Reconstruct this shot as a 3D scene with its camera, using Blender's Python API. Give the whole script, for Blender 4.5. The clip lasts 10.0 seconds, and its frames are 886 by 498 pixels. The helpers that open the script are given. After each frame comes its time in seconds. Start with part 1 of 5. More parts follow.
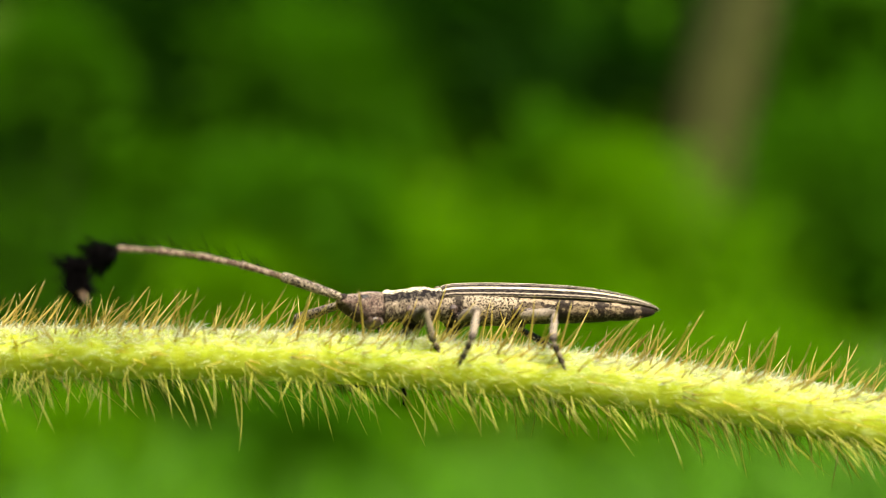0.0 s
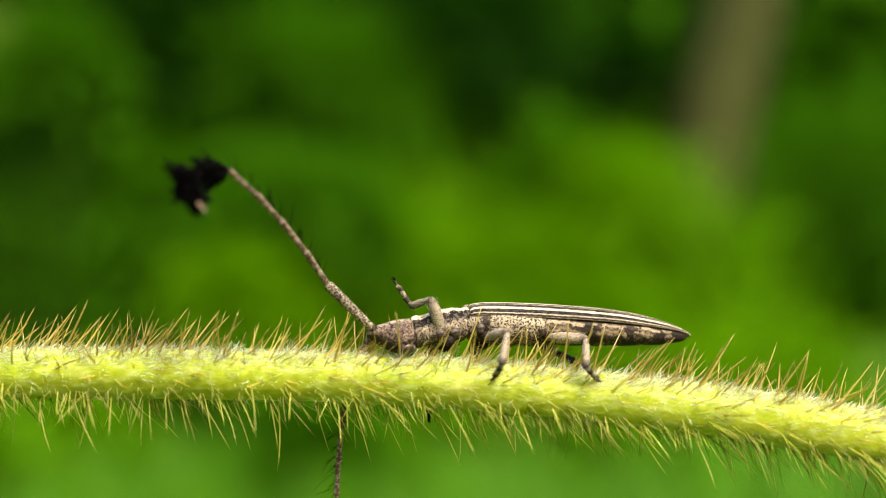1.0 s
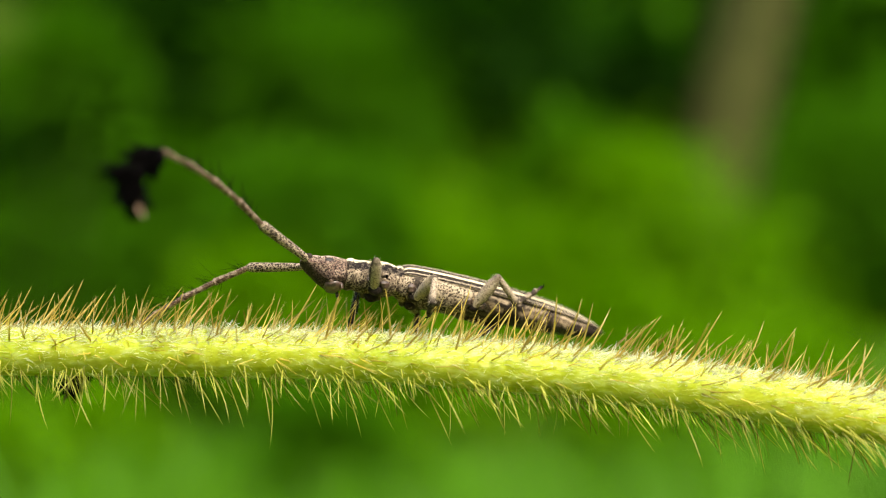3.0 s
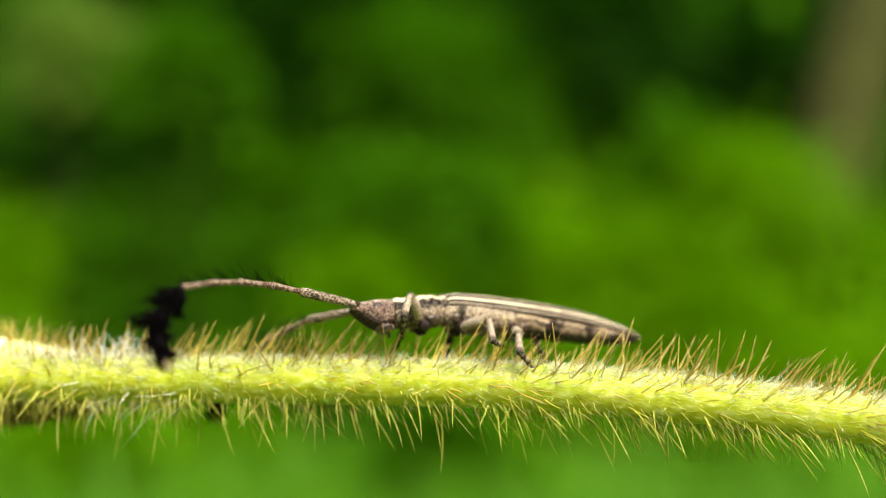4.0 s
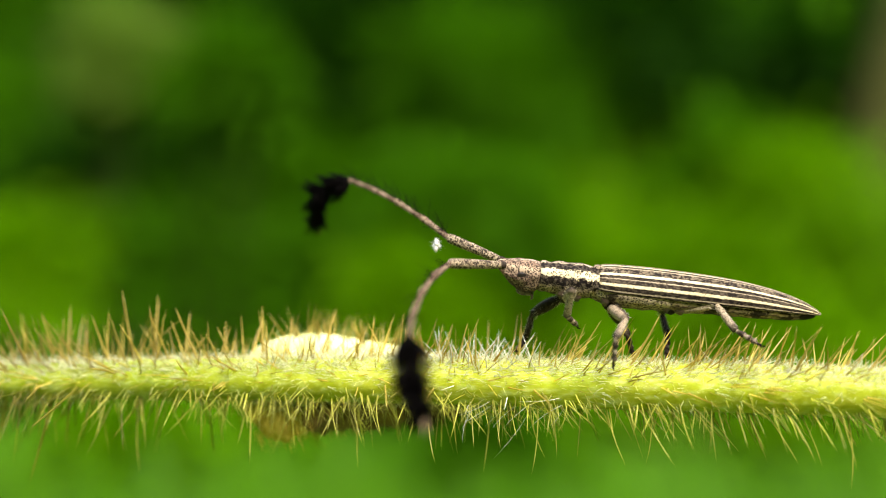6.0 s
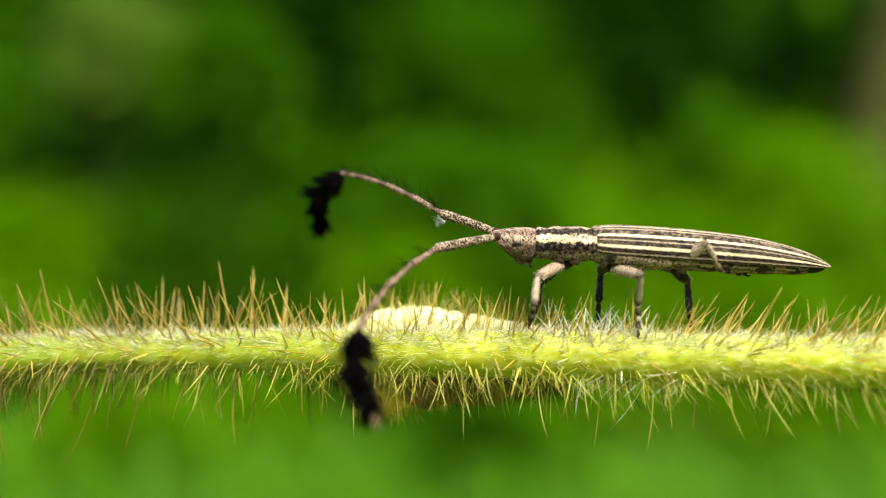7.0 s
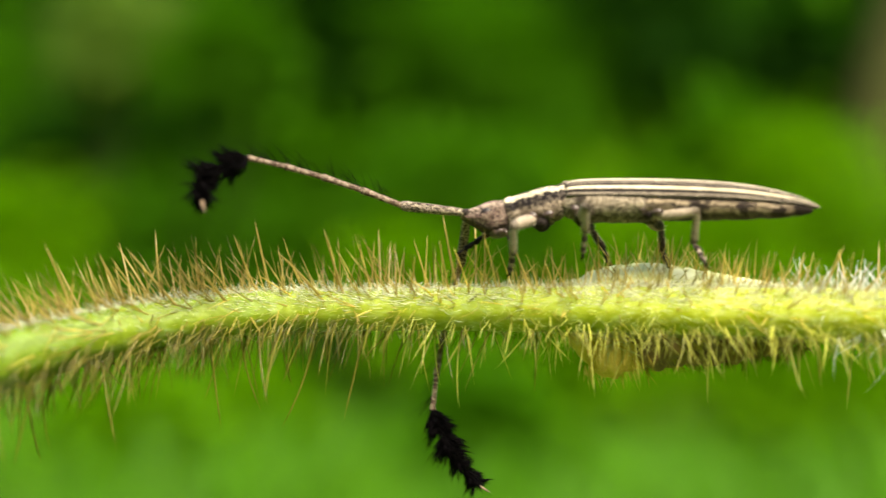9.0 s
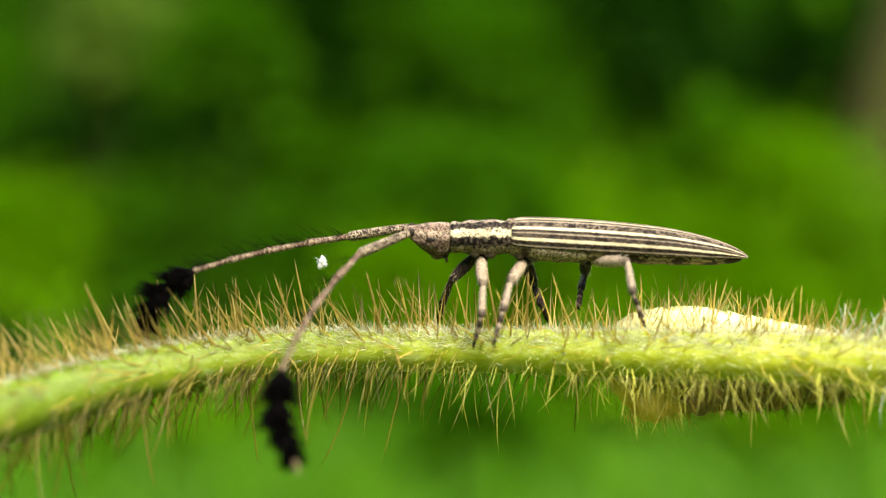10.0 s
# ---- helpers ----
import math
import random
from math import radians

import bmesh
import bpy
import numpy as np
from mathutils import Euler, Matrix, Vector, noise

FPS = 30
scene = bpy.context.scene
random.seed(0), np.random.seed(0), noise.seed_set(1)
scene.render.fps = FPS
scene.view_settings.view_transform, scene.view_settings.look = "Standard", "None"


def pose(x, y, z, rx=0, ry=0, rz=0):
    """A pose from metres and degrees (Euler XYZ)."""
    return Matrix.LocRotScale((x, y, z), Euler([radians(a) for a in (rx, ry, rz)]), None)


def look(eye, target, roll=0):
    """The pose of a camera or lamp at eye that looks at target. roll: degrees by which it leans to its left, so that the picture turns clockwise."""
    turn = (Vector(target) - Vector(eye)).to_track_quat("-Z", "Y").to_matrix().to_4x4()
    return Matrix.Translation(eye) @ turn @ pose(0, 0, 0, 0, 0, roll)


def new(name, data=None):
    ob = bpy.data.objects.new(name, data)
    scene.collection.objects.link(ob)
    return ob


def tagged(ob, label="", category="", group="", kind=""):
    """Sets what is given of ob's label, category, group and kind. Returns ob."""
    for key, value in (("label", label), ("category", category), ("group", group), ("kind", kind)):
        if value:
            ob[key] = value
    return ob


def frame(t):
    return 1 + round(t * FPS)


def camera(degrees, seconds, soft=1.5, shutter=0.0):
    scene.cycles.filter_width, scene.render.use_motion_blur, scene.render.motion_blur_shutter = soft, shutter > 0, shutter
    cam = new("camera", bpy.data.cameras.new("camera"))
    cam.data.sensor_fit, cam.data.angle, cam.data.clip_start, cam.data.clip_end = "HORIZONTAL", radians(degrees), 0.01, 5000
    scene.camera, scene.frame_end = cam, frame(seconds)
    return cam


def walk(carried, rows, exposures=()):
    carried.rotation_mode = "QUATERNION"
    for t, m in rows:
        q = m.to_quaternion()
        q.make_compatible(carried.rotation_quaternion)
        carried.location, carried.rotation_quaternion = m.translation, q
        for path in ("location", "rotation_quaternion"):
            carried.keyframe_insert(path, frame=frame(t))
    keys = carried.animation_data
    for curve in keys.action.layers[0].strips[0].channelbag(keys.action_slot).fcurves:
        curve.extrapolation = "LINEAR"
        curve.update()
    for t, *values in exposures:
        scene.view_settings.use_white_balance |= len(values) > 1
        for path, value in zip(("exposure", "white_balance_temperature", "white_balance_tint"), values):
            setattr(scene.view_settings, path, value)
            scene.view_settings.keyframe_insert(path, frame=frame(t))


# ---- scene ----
MM = 0.001
cam = camera(44.3, 10.0, soft=1.0, shutter=0.2)
cam.data.dof.use_dof = True
cam.data.dof.focus_distance = 0.0573
cam.data.dof.aperture_fstop = 15.5

# seconds, place (mm), yaw, pitch, lean of the handheld camera
CAMERA_ROWS = [
    (0, 0, -55.81, 5.5, -0.01, 0.01, 0.1),
    (0.5, -0.03, -56.3, 4.97, -0.03, -0.01, 0.06),
    (0.6, -0.86, -56.36, 5.24, 0.02, 0, 0.07),
    (0.7, -1.33, -56.43, 5.9, 0.07, 0, 0.08),
    (0.8, -1.8, -56.49, 6.53, 0.11, 0.01, 0.09),
    (0.9, -2.12, -56.56, 6.84, 0.16, 0.01, 0.1),
    (1, -1.61, -56.62, 6.64, 0.2, 0.02, 0.11),
    (1.1, -1.91, -56.72, 6.72, 0.17, 0.01, 0.1),
    (1.2, -1.74, -56.83, 6.56, 0.14, 0.01, 0.09),
    (1.3, -1.38, -56.93, 6.34, 0.1, 0.01, 0.08),
    (1.4, -0.92, -57.03, 5.96, 0.07, 0, 0.07),
    (1.5, -0.09, -57.14, 5.41, 0.04, 0, 0.06),
    (1.6, -0.22, -57.19, 5.24, 0.05, 0, 0.05),
    (1.7, -0.25, -57.24, 5.34, 0.05, 0, 0.03),
    (1.8, -0.43, -57.29, 5.6, 0.06, 0, 0.02),
    (2, 0.09, -57.4, 5.35, 0.08, 0, -0.01),
    (2.2, -0.08, -57.19, 5.56, -0.04, 0, 0.09),
    (3.3, -0.42, -57.39, 5.59, 2.29, -0.01, 0.33),
    (3.4, 0.18, -57.11, 5.53, 3.02, 0, 0.47),
    (3.5, 0.46, -56.85, 6.12, 3.76, 0.01, 0.6),
    (3.6, -0.38, -57.43, 5.89, 4.28, 0.01, 0.6),
    (3.7, -1.14, -58, 6.53, 4.8, 0, 0.6),
    (3.8, -2.27, -58.6, 6.1, 5.32, 0, 0.6),
    (3.9, -2.95, -59.16, 6.98, 5.85, 0, 0.59),
    (4, -3.5, -59.71, 7.49, 6.37, 0, 0.59),
    (4.1, -3.7, -59.46, 8.21, 6.62, 0, 0.58),
    (4.2, -4.77, -59.31, 7.71, 6.88, 0, 0.57),
    (4.3, -5.65, -59.13, 7.43, 7.13, 0, 0.56),
    (4.4, -6.66, -58.97, 7, 7.39, 0, 0.55),
    (4.5, -8.33, -58.9, 6.79, 7.64, 0, 0.54),
    (4.6, -9.92, -58.89, 6.21, 7.68, 0, 0.45),
    (4.7, -11.46, -58.87, 5.9, 7.72, 0, 0.37),
    (4.8, -11.87, -58.7, 5.27, 7.76, 0, 0.28),
    (4.9, -11.78, -58.46, 4.8, 7.79, -0.01, 0.2),
    (5, -12.14, -58.28, 4.69, 7.83, -0.01, 0.12),
    (5.1, -12.28, -58.13, 5.46, 7.88, -0.01, 0.1),
    (5.2, -12.93, -58.05, 5.8, 7.94, 0, 0.09),
    (5.3, -14.28, -58.06, 5.96, 7.99, 0, 0.08),
    (5.4, -15.45, -58.06, 6.07, 8.05, 0, 0.07),
    (5.5, -16.11, -57.98, 5.48, 8.1, 0, 0.06),
    (5.6, -16.83, -57.98, 5.41, 8.12, -0.01, 0.09),
    (5.7, -18.69, -58.15, 5.89, 8.14, -0.02, 0.12),
    (5.8, -20.78, -58.34, 6.77, 8.16, -0.04, 0.15),
    (5.9, -22.42, -58.48, 7.39, 8.18, -0.05, 0.18),
    (6, -23.01, -58.46, 7.55, 8.2, -0.07, 0.21),
    (6.1, -23.34, -58.49, 7.41, 8.24, -0.08, 0.18),
    (6.2, -23.24, -58.45, 7.2, 8.29, -0.09, 0.16),
    (7.3, -31.18, -57.6, 6.12, 7.71, -0.45, -0.24),
    (7.4, -31.38, -57.7, 6.46, 7.75, -0.49, -0.18),
    (7.5, -31.71, -57.82, 6.43, 7.79, -0.53, -0.11),
    (7.6, -31.52, -57.54, 6.23, 7.76, -0.57, -0.12),
    (7.7, -31.98, -57.35, 6.1, 7.73, -0.62, -0.13),
    (7.8, -33.41, -57.29, 5.28, 7.7, -0.66, -0.14),
    (7.9, -35.38, -57.31, 4.47, 7.68, -0.7, -0.15),
    (8, -38.27, -57.45, 3.86, 7.65, -0.75, -0.16),
    (8.1, -39.31, -57.84, 5.21, 7.65, -0.77, -0.07),
    (8.2, -40.17, -58.19, 7.04, 7.65, -0.8, 0.03),
    (8.3, -40.52, -58.47, 9.35, 7.66, -0.83, 0.12),
    (8.4, -41.75, -58.23, 9.12, 7.66, -0.84, 0.2),
    (8.5, -43.02, -58.02, 7.85, 7.65, -0.85, 0.28),
    (8.6, -43.84, -57.77, 8.55, 7.62, -0.87, 0.1),
    (8.7, -44.81, -57.53, 9.56, 7.59, -0.89, -0.07),
    (8.8, -44.97, -57.21, 9.16, 7.56, -0.91, -0.24),
    (8.9, -44.04, -57, 7.12, 7.56, -0.93, -0.38),
    (9, -42.3, -56.7, 4.25, 7.56, -0.95, -0.52),
    (9.1, -41.47, -56.73, 5.02, 7.55, -0.94, -0.52),
    (9.2, -42.31, -56.97, 6.45, 7.53, -0.92, -0.52),
    (9.3, -43.24, -57.22, 7.42, 7.51, -0.91, -0.52),
    (9.4, -42.96, -57.33, 7.33, 7.49, -0.9, -0.52),
    (9.5, -42.17, -57.38, 7.25, 7.47, -0.89, -0.52),
    (9.6, -42.43, -57.16, 7.32, 7.43, -0.88, -0.65),
    (9.7, -43.3, -57.02, 7.33, 7.39, -0.86, -0.78),
    (9.8, -43.95, -56.87, 6.69, 7.35, -0.85, -0.9),
    (9.9, -44.44, -56.69, 6.55, 7.32, -0.84, -1.03),
    (10, -44.83, -56.49, 6.24, 7.28, -0.83, -1.16)
]
walk(cam, [(t, pose(x * MM, y * MM, z * MM, 90 + pitch, lean, yaw)) for t, x, y, z, yaw, pitch, lean in CAMERA_ROWS],
     exposures=[(0, 1.63, 7700, 7), (3.3, 1.65, 7700, 7), (5, 1.70, 7700, 7), (6.2, 1.68, 7700, 7), (7.5, 1.66, 7700, 7), (8.5, 1.81, 7700, 7), (9, 1.80, 7700, 7), (9.5, 1.77, 7700, 7), (10, 1.67, 7700, 7)])

# ---- light ----
SUN_RISE, SUN_TURN = 51.0, 148.0
world = bpy.data.worlds.new("world")
scene.world = world
world.use_nodes = True
sky = world.node_tree.nodes.new("ShaderNodeTexSky")
sky.sky_type, sky.sun_disc = "NISHITA", False
sky.sun_elevation, sky.sun_rotation = radians(SUN_RISE), radians(SUN_TURN)
background = world.node_tree.nodes["Background"]
background.inputs["Strength"].default_value = 0.18
world.node_tree.links.new(sky.outputs["Color"], background.inputs["Color"])

sun = new("sun", bpy.data.lights.new("sun", "SUN"))
sun.data.energy, sun.data.angle, sun.data.color = 3.0, radians(34.0), (1.0, 0.95, 0.86)
# the sun stands high, to the camera's right
sun_way = Vector((0.42, -0.68, 1.0))
sun.matrix_world = look(sun_way * 3, (0, 0, 0))


# ---- materials ----
def material(name):
    mat = bpy.data.materials.new(name)
    mat.use_nodes = True
    return mat, mat.node_tree.nodes, mat.node_tree.links, mat.node_tree.nodes["Principled BSDF"]


def ramp(nodes, stops, mode="LINEAR"):
    node = nodes.new("ShaderNodeValToRGB")
    node.color_ramp.interpolation = mode
    elements = node.color_ramp.elements
    while len(elements) < len(stops):
        elements.new(0.5)
    for element, (at, colour) in zip(elements, stops):
        element.position, element.color = at, (*colour, 1)
    return node


def noise_node(nodes, links, scale, detail=4.0, rough=0.55, coords=None):
    node = nodes.new("ShaderNodeTexNoise")
    node.inputs["Scale"].default_value, node.inputs["Detail"].default_value, node.inputs["Roughness"].default_value = scale, detail, rough
    if coords:
        links.new(coords, node.inputs["Vector"])
    return node


def mix_colour(nodes, links, factor, a, b, mode="MIX"):
    node = nodes.new("ShaderNodeMix")
    node.data_type, node.blend_type = "RGBA", mode
    for socket, value in ((node.inputs[0], factor), (node.inputs[6], a), (node.inputs[7], b)):
        if isinstance(value, (int, float)):
            socket.default_value = value
        elif isinstance(value, tuple):
            socket.default_value = (*value, 1)
        else:
            links.new(value, socket)
    return node.outputs[2]


def relief(nodes, links, bsdf, height, distance, strength=0.6):
    node = nodes.new("ShaderNodeBump")
    node.inputs["Strength"].default_value, node.inputs["Distance"].default_value = strength, distance
    links.new(height, node.inputs["Height"])
    links.new(node.outputs["Normal"], bsdf.inputs["Normal"])


def object_coords(nodes):
    return nodes.new("ShaderNodeTexCoord").outputs["Object"]


CREAM, PALE, DARK = (0.70, 0.61, 0.42), (0.36, 0.30, 0.23), (0.008, 0.005, 0.005)


def striped_material(name, stops, speckle=0.5, wobble=0.05, tint=PALE, grain=13500, pit=0.22, blotch=4200, zones=None, bands=None, fleck=0.8, fray=0.08):
    """Dark cuticle with lines of pale scales: the lines follow the UV map's second axis."""
    mat, nodes, links, bsdf = material(name)
    coords = object_coords(nodes)
    uv = nodes.new("ShaderNodeUVMap")
    split = nodes.new("ShaderNodeSeparateXYZ")
    links.new(uv.outputs["UV"], split.inputs[0])
    ragged = noise_node(nodes, links, blotch, 3, 0.6, coords)
    shift = nodes.new("ShaderNodeMath")
    shift.operation = "MULTIPLY_ADD"
    links.new(ragged.outputs["Fac"], shift.inputs[0])
    shift.inputs[1].default_value = wobble * 2
    add = nodes.new("ShaderNodeMath")
    add.operation = "SUBTRACT"
    links.new(split.outputs["Y"], add.inputs[0])
    add.inputs[1].default_value = wobble
    links.new(add.outputs[0], shift.inputs[2])
    stripes = ramp(nodes, stops)
    links.new(shift.outputs[0], stripes.inputs["Fac"])
    # single pale scales and dark pits scattered over all
    cells = nodes.new("ShaderNodeTexVoronoi")
    cells.inputs["Scale"].default_value = grain
    bent = nodes.new("ShaderNodeVectorMath")
    bent.operation = "MULTIPLY_ADD"
    links.new(noise_node(nodes, links, 6500, 2, 0.5, coords).outputs["Color"], bent.inputs[0])
    bent.inputs[1].default_value = (0.00022, 0.00022, 0.00022)
    links.new(coords, bent.inputs[2])
    links.new(bent.outputs["Vector"], cells.inputs["Vector"])
    pick = nodes.new("ShaderNodeSeparateColor")
    links.new(cells.outputs["Color"], pick.inputs[0])
    scales = ramp(nodes, [(0.0, (0, 0, 0)), (0.50, (0, 0, 0)), (0.56, (speckle,) * 3), (1.0, (speckle,) * 3)])
    links.new(pick.outputs["Red"], scales.inputs["Fac"])
    pits = ramp(nodes, [(0.0, (fleck,) * 3), (pit - 0.05, (fleck,) * 3), (pit + 0.06, (0, 0, 0)), (1.0, (0, 0, 0))])
    links.new(cells.outputs["Distance"], pits.inputs["Fac"])
    share = scales.outputs["Color"]
    if zones:  # where along the second axis the pale scales stand thick
        thick = ramp(nodes, [(at, (k,) * 3) for at, k in zones])
        links.new(shift.outputs[0], thick.inputs["Fac"])
        share = mix_colour(nodes, links, 1.0, share, thick.outputs["Color"], "MULTIPLY")
    colour = mix_colour(nodes, links, share, stripes.outputs["Color"], tint)
    colour = mix_colour(nodes, links, pits.outputs["Color"], colour, DARK)
    if bands:  # dark rings along the first axis
        rings = ramp(nodes, [(at, (k,) * 3) for at, k in bands])
        ring_at = nodes.new("ShaderNodeMath")
        ring_at.operation = "MULTIPLY_ADD"
        links.new(ragged.outputs["Fac"], ring_at.inputs[0])
        ring_at.inputs[1].default_value = fray
        links.new(split.outputs["X"], ring_at.inputs[2])
        links.new(ring_at.outputs[0], rings.inputs["Fac"])
        colour = mix_colour(nodes, links, rings.outputs["Color"], colour, (0.016, 0.011, 0.010))
    broad = noise_node(nodes, links, 700, 3, 0.5, coords)
    fade = ramp(nodes, [(0.3, (0.72, 0.70, 0.68)), (0.7, (1.12, 1.1, 1.08))])
    links.new(broad.outputs["Fac"], fade.inputs["Fac"])
    colour = mix_colour(nodes, links, 1.0, colour, fade.outputs["Color"], "MULTIPLY")
    links.new(colour, bsdf.inputs["Base Color"])
    bsdf.inputs["Roughness"].default_value = 0.6
    bsdf.inputs["Specular IOR Level"].default_value = 0.10
    relief(nodes, links, bsdf, cells.outputs["Distance"], 0.00004, 0.7)
    return mat


MOTTLE = (0.014, 0.010, 0.009)
ELYTRON_MAT = striped_material("striped_elytron", [
    (0.0, CREAM), (0.022, CREAM), (0.04, DARK), (0.10, DARK), (0.125, PALE), (0.15, PALE), (0.17, MOTTLE), (0.345, MOTTLE), (0.36, CREAM), (0.42, CREAM),
    (0.44, DARK), (0.52, DARK), (0.535, PALE), (0.545, PALE), (0.56, MOTTLE), (0.675, MOTTLE), (0.69, CREAM), (0.755, CREAM), (0.775, DARK), (0.885, DARK), (0.90, PALE), (0.92, PALE), (0.94, DARK), (0.98, DARK), (1.0, PALE)],
    0.9, 0.034, (0.55, 0.45, 0.33), 10500, 0.24, 7500, [(0.0, 0.2), (0.05, 0.15), (0.14, 0.15), (0.18, 0.32), (0.33, 0.32), (0.36, 0.05), (0.55, 0.1), (0.59, 0.13), (0.66, 0.13), (0.69, 0.05), (1.0, 0.1)])
# dark end bands: the sutures, with the shade of their gaps painted in
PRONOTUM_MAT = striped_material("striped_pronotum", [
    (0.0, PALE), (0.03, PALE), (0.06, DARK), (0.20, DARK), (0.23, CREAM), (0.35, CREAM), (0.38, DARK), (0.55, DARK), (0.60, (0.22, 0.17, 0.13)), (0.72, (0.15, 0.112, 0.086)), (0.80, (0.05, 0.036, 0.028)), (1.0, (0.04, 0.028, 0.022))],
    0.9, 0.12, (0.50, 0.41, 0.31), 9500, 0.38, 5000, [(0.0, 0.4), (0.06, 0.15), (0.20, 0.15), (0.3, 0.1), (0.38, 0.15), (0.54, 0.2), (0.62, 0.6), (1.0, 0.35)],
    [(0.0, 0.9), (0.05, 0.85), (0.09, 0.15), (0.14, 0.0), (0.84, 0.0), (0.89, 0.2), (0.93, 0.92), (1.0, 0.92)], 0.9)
# dark neck and underside: own tone, with the shade of cavities put in
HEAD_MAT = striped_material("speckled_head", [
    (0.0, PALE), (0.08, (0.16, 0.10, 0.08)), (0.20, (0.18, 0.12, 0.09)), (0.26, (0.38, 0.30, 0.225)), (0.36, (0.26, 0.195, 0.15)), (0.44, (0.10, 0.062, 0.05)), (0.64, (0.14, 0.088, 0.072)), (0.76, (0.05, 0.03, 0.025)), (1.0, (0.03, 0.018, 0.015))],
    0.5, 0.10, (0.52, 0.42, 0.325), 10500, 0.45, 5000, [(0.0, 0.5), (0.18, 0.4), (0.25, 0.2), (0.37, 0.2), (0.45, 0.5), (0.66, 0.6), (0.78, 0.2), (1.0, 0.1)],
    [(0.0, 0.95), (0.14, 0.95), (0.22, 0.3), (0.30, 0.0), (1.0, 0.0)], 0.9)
SPECKLED_MAT = striped_material("speckled_cuticle", [(0.0, (0.30, 0.24, 0.18)), (1.0, (0.24, 0.19, 0.14))], 0.5, 0.05, (0.58, 0.49, 0.37), 10500, 0.52, 4200, None, None, 0.96)
THORAX_MAT = striped_material("speckled_thorax", [(0.0, (0.03, 0.022, 0.018)), (0.40, (0.03, 0.022, 0.018)), (0.46, (0.28, 0.225, 0.165)), (0.60, (0.38, 0.31, 0.23)), (0.72, (0.28, 0.22, 0.165)), (0.80, (0.10, 0.075, 0.058)), (1.0, (0.04, 0.03, 0.024))], 0.45, 0.16, (0.58, 0.49, 0.37), 9500, 0.45, 3600, None,
    [(0.0, 0.95), (0.08, 0.95), (0.12, 0.25), (0.30, 0.0), (0.335, 0.9), (0.375, 0.9), (0.41, 0.05), (0.66, 0.0), (0.80, 0.0), (0.84, 0.85), (0.90, 0.85), (0.94, 0.2), (1.0, 0.5)], 0.9)
# dark inner face: own tone plus the far legs' shade put into the colour
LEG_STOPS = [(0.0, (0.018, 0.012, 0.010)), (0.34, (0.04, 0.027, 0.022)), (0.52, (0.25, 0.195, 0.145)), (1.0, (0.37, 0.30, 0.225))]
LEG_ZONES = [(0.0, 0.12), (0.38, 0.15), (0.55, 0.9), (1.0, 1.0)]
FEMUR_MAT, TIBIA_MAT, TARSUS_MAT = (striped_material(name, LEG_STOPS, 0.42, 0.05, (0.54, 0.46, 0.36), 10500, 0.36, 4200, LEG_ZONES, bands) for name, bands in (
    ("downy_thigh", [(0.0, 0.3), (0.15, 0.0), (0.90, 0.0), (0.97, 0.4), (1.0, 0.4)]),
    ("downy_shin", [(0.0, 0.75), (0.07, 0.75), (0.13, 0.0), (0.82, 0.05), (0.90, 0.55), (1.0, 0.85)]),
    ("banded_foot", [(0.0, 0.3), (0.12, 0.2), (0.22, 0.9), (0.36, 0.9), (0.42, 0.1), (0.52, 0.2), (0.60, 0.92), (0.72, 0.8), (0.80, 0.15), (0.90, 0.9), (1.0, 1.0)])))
ABDOMEN_MAT = striped_material("blotched_abdomen", [(0.0, DARK), (0.44, DARK), (0.49, (0.36, 0.28, 0.195)), (0.56, (0.40, 0.31, 0.215)), (0.60, (0.06, 0.042, 0.03)), (0.64, (0.08, 0.055, 0.04)), (0.67, (0.30, 0.225, 0.155)), (0.74, (0.26, 0.19, 0.13)), (0.78, (0.04, 0.028, 0.02)), (1.0, (0.02, 0.014, 0.012))], 0.2, 0.16, (0.50, 0.40, 0.28), 9500, 0.32, 2600, None,
    [(0.0, 0.3), (0.19, 0.3), (0.21, 0.92), (0.26, 0.92), (0.28, 0.1), (0.39, 0.1), (0.41, 0.94), (0.46, 0.94), (0.48, 0.1), (0.565, 0.15), (0.585, 0.94), (0.63, 0.94), (0.65, 0.15), (0.725, 0.15), (0.745, 0.95), (0.79, 0.95), (0.81, 0.3), (0.86, 0.3), (0.88, 0.97), (1.0, 0.97)], 0.8, 0.22)
SEGMENT_MAT = striped_material("antenna_segment", [(0.0, (0.16, 0.10, 0.07)), (0.5, (0.12, 0.072, 0.052)), (1.0, (0.08, 0.05, 0.038))], 0.5, 0.05, (0.50, 0.40, 0.30), 9500, 0.30, 4200, None, [(0.0, 0.35), (0.06, 0.0), (0.80, 0.0), (0.86, 0.4), (0.93, 0.0), (1.0, 0.0)])


def plain_material(name, dark, light, scale, rough=0.5, bump=0.00003, spec=0.5):
    mat, nodes, links, bsdf = material(name)
    tex = noise_node(nodes, links, scale, 5, 0.6, object_coords(nodes))
    tones = ramp(nodes, [(0.32, dark), (0.68, light)])
    links.new(tex.outputs["Fac"], tones.inputs["Fac"])
    links.new(tones.outputs["Color"], bsdf.inputs["Base Color"])
    bsdf.inputs["Roughness"].default_value = rough
    bsdf.inputs["Specular IOR Level"].default_value = spec
    relief(nodes, links, bsdf, tex.outputs["Fac"], bump)
    return mat


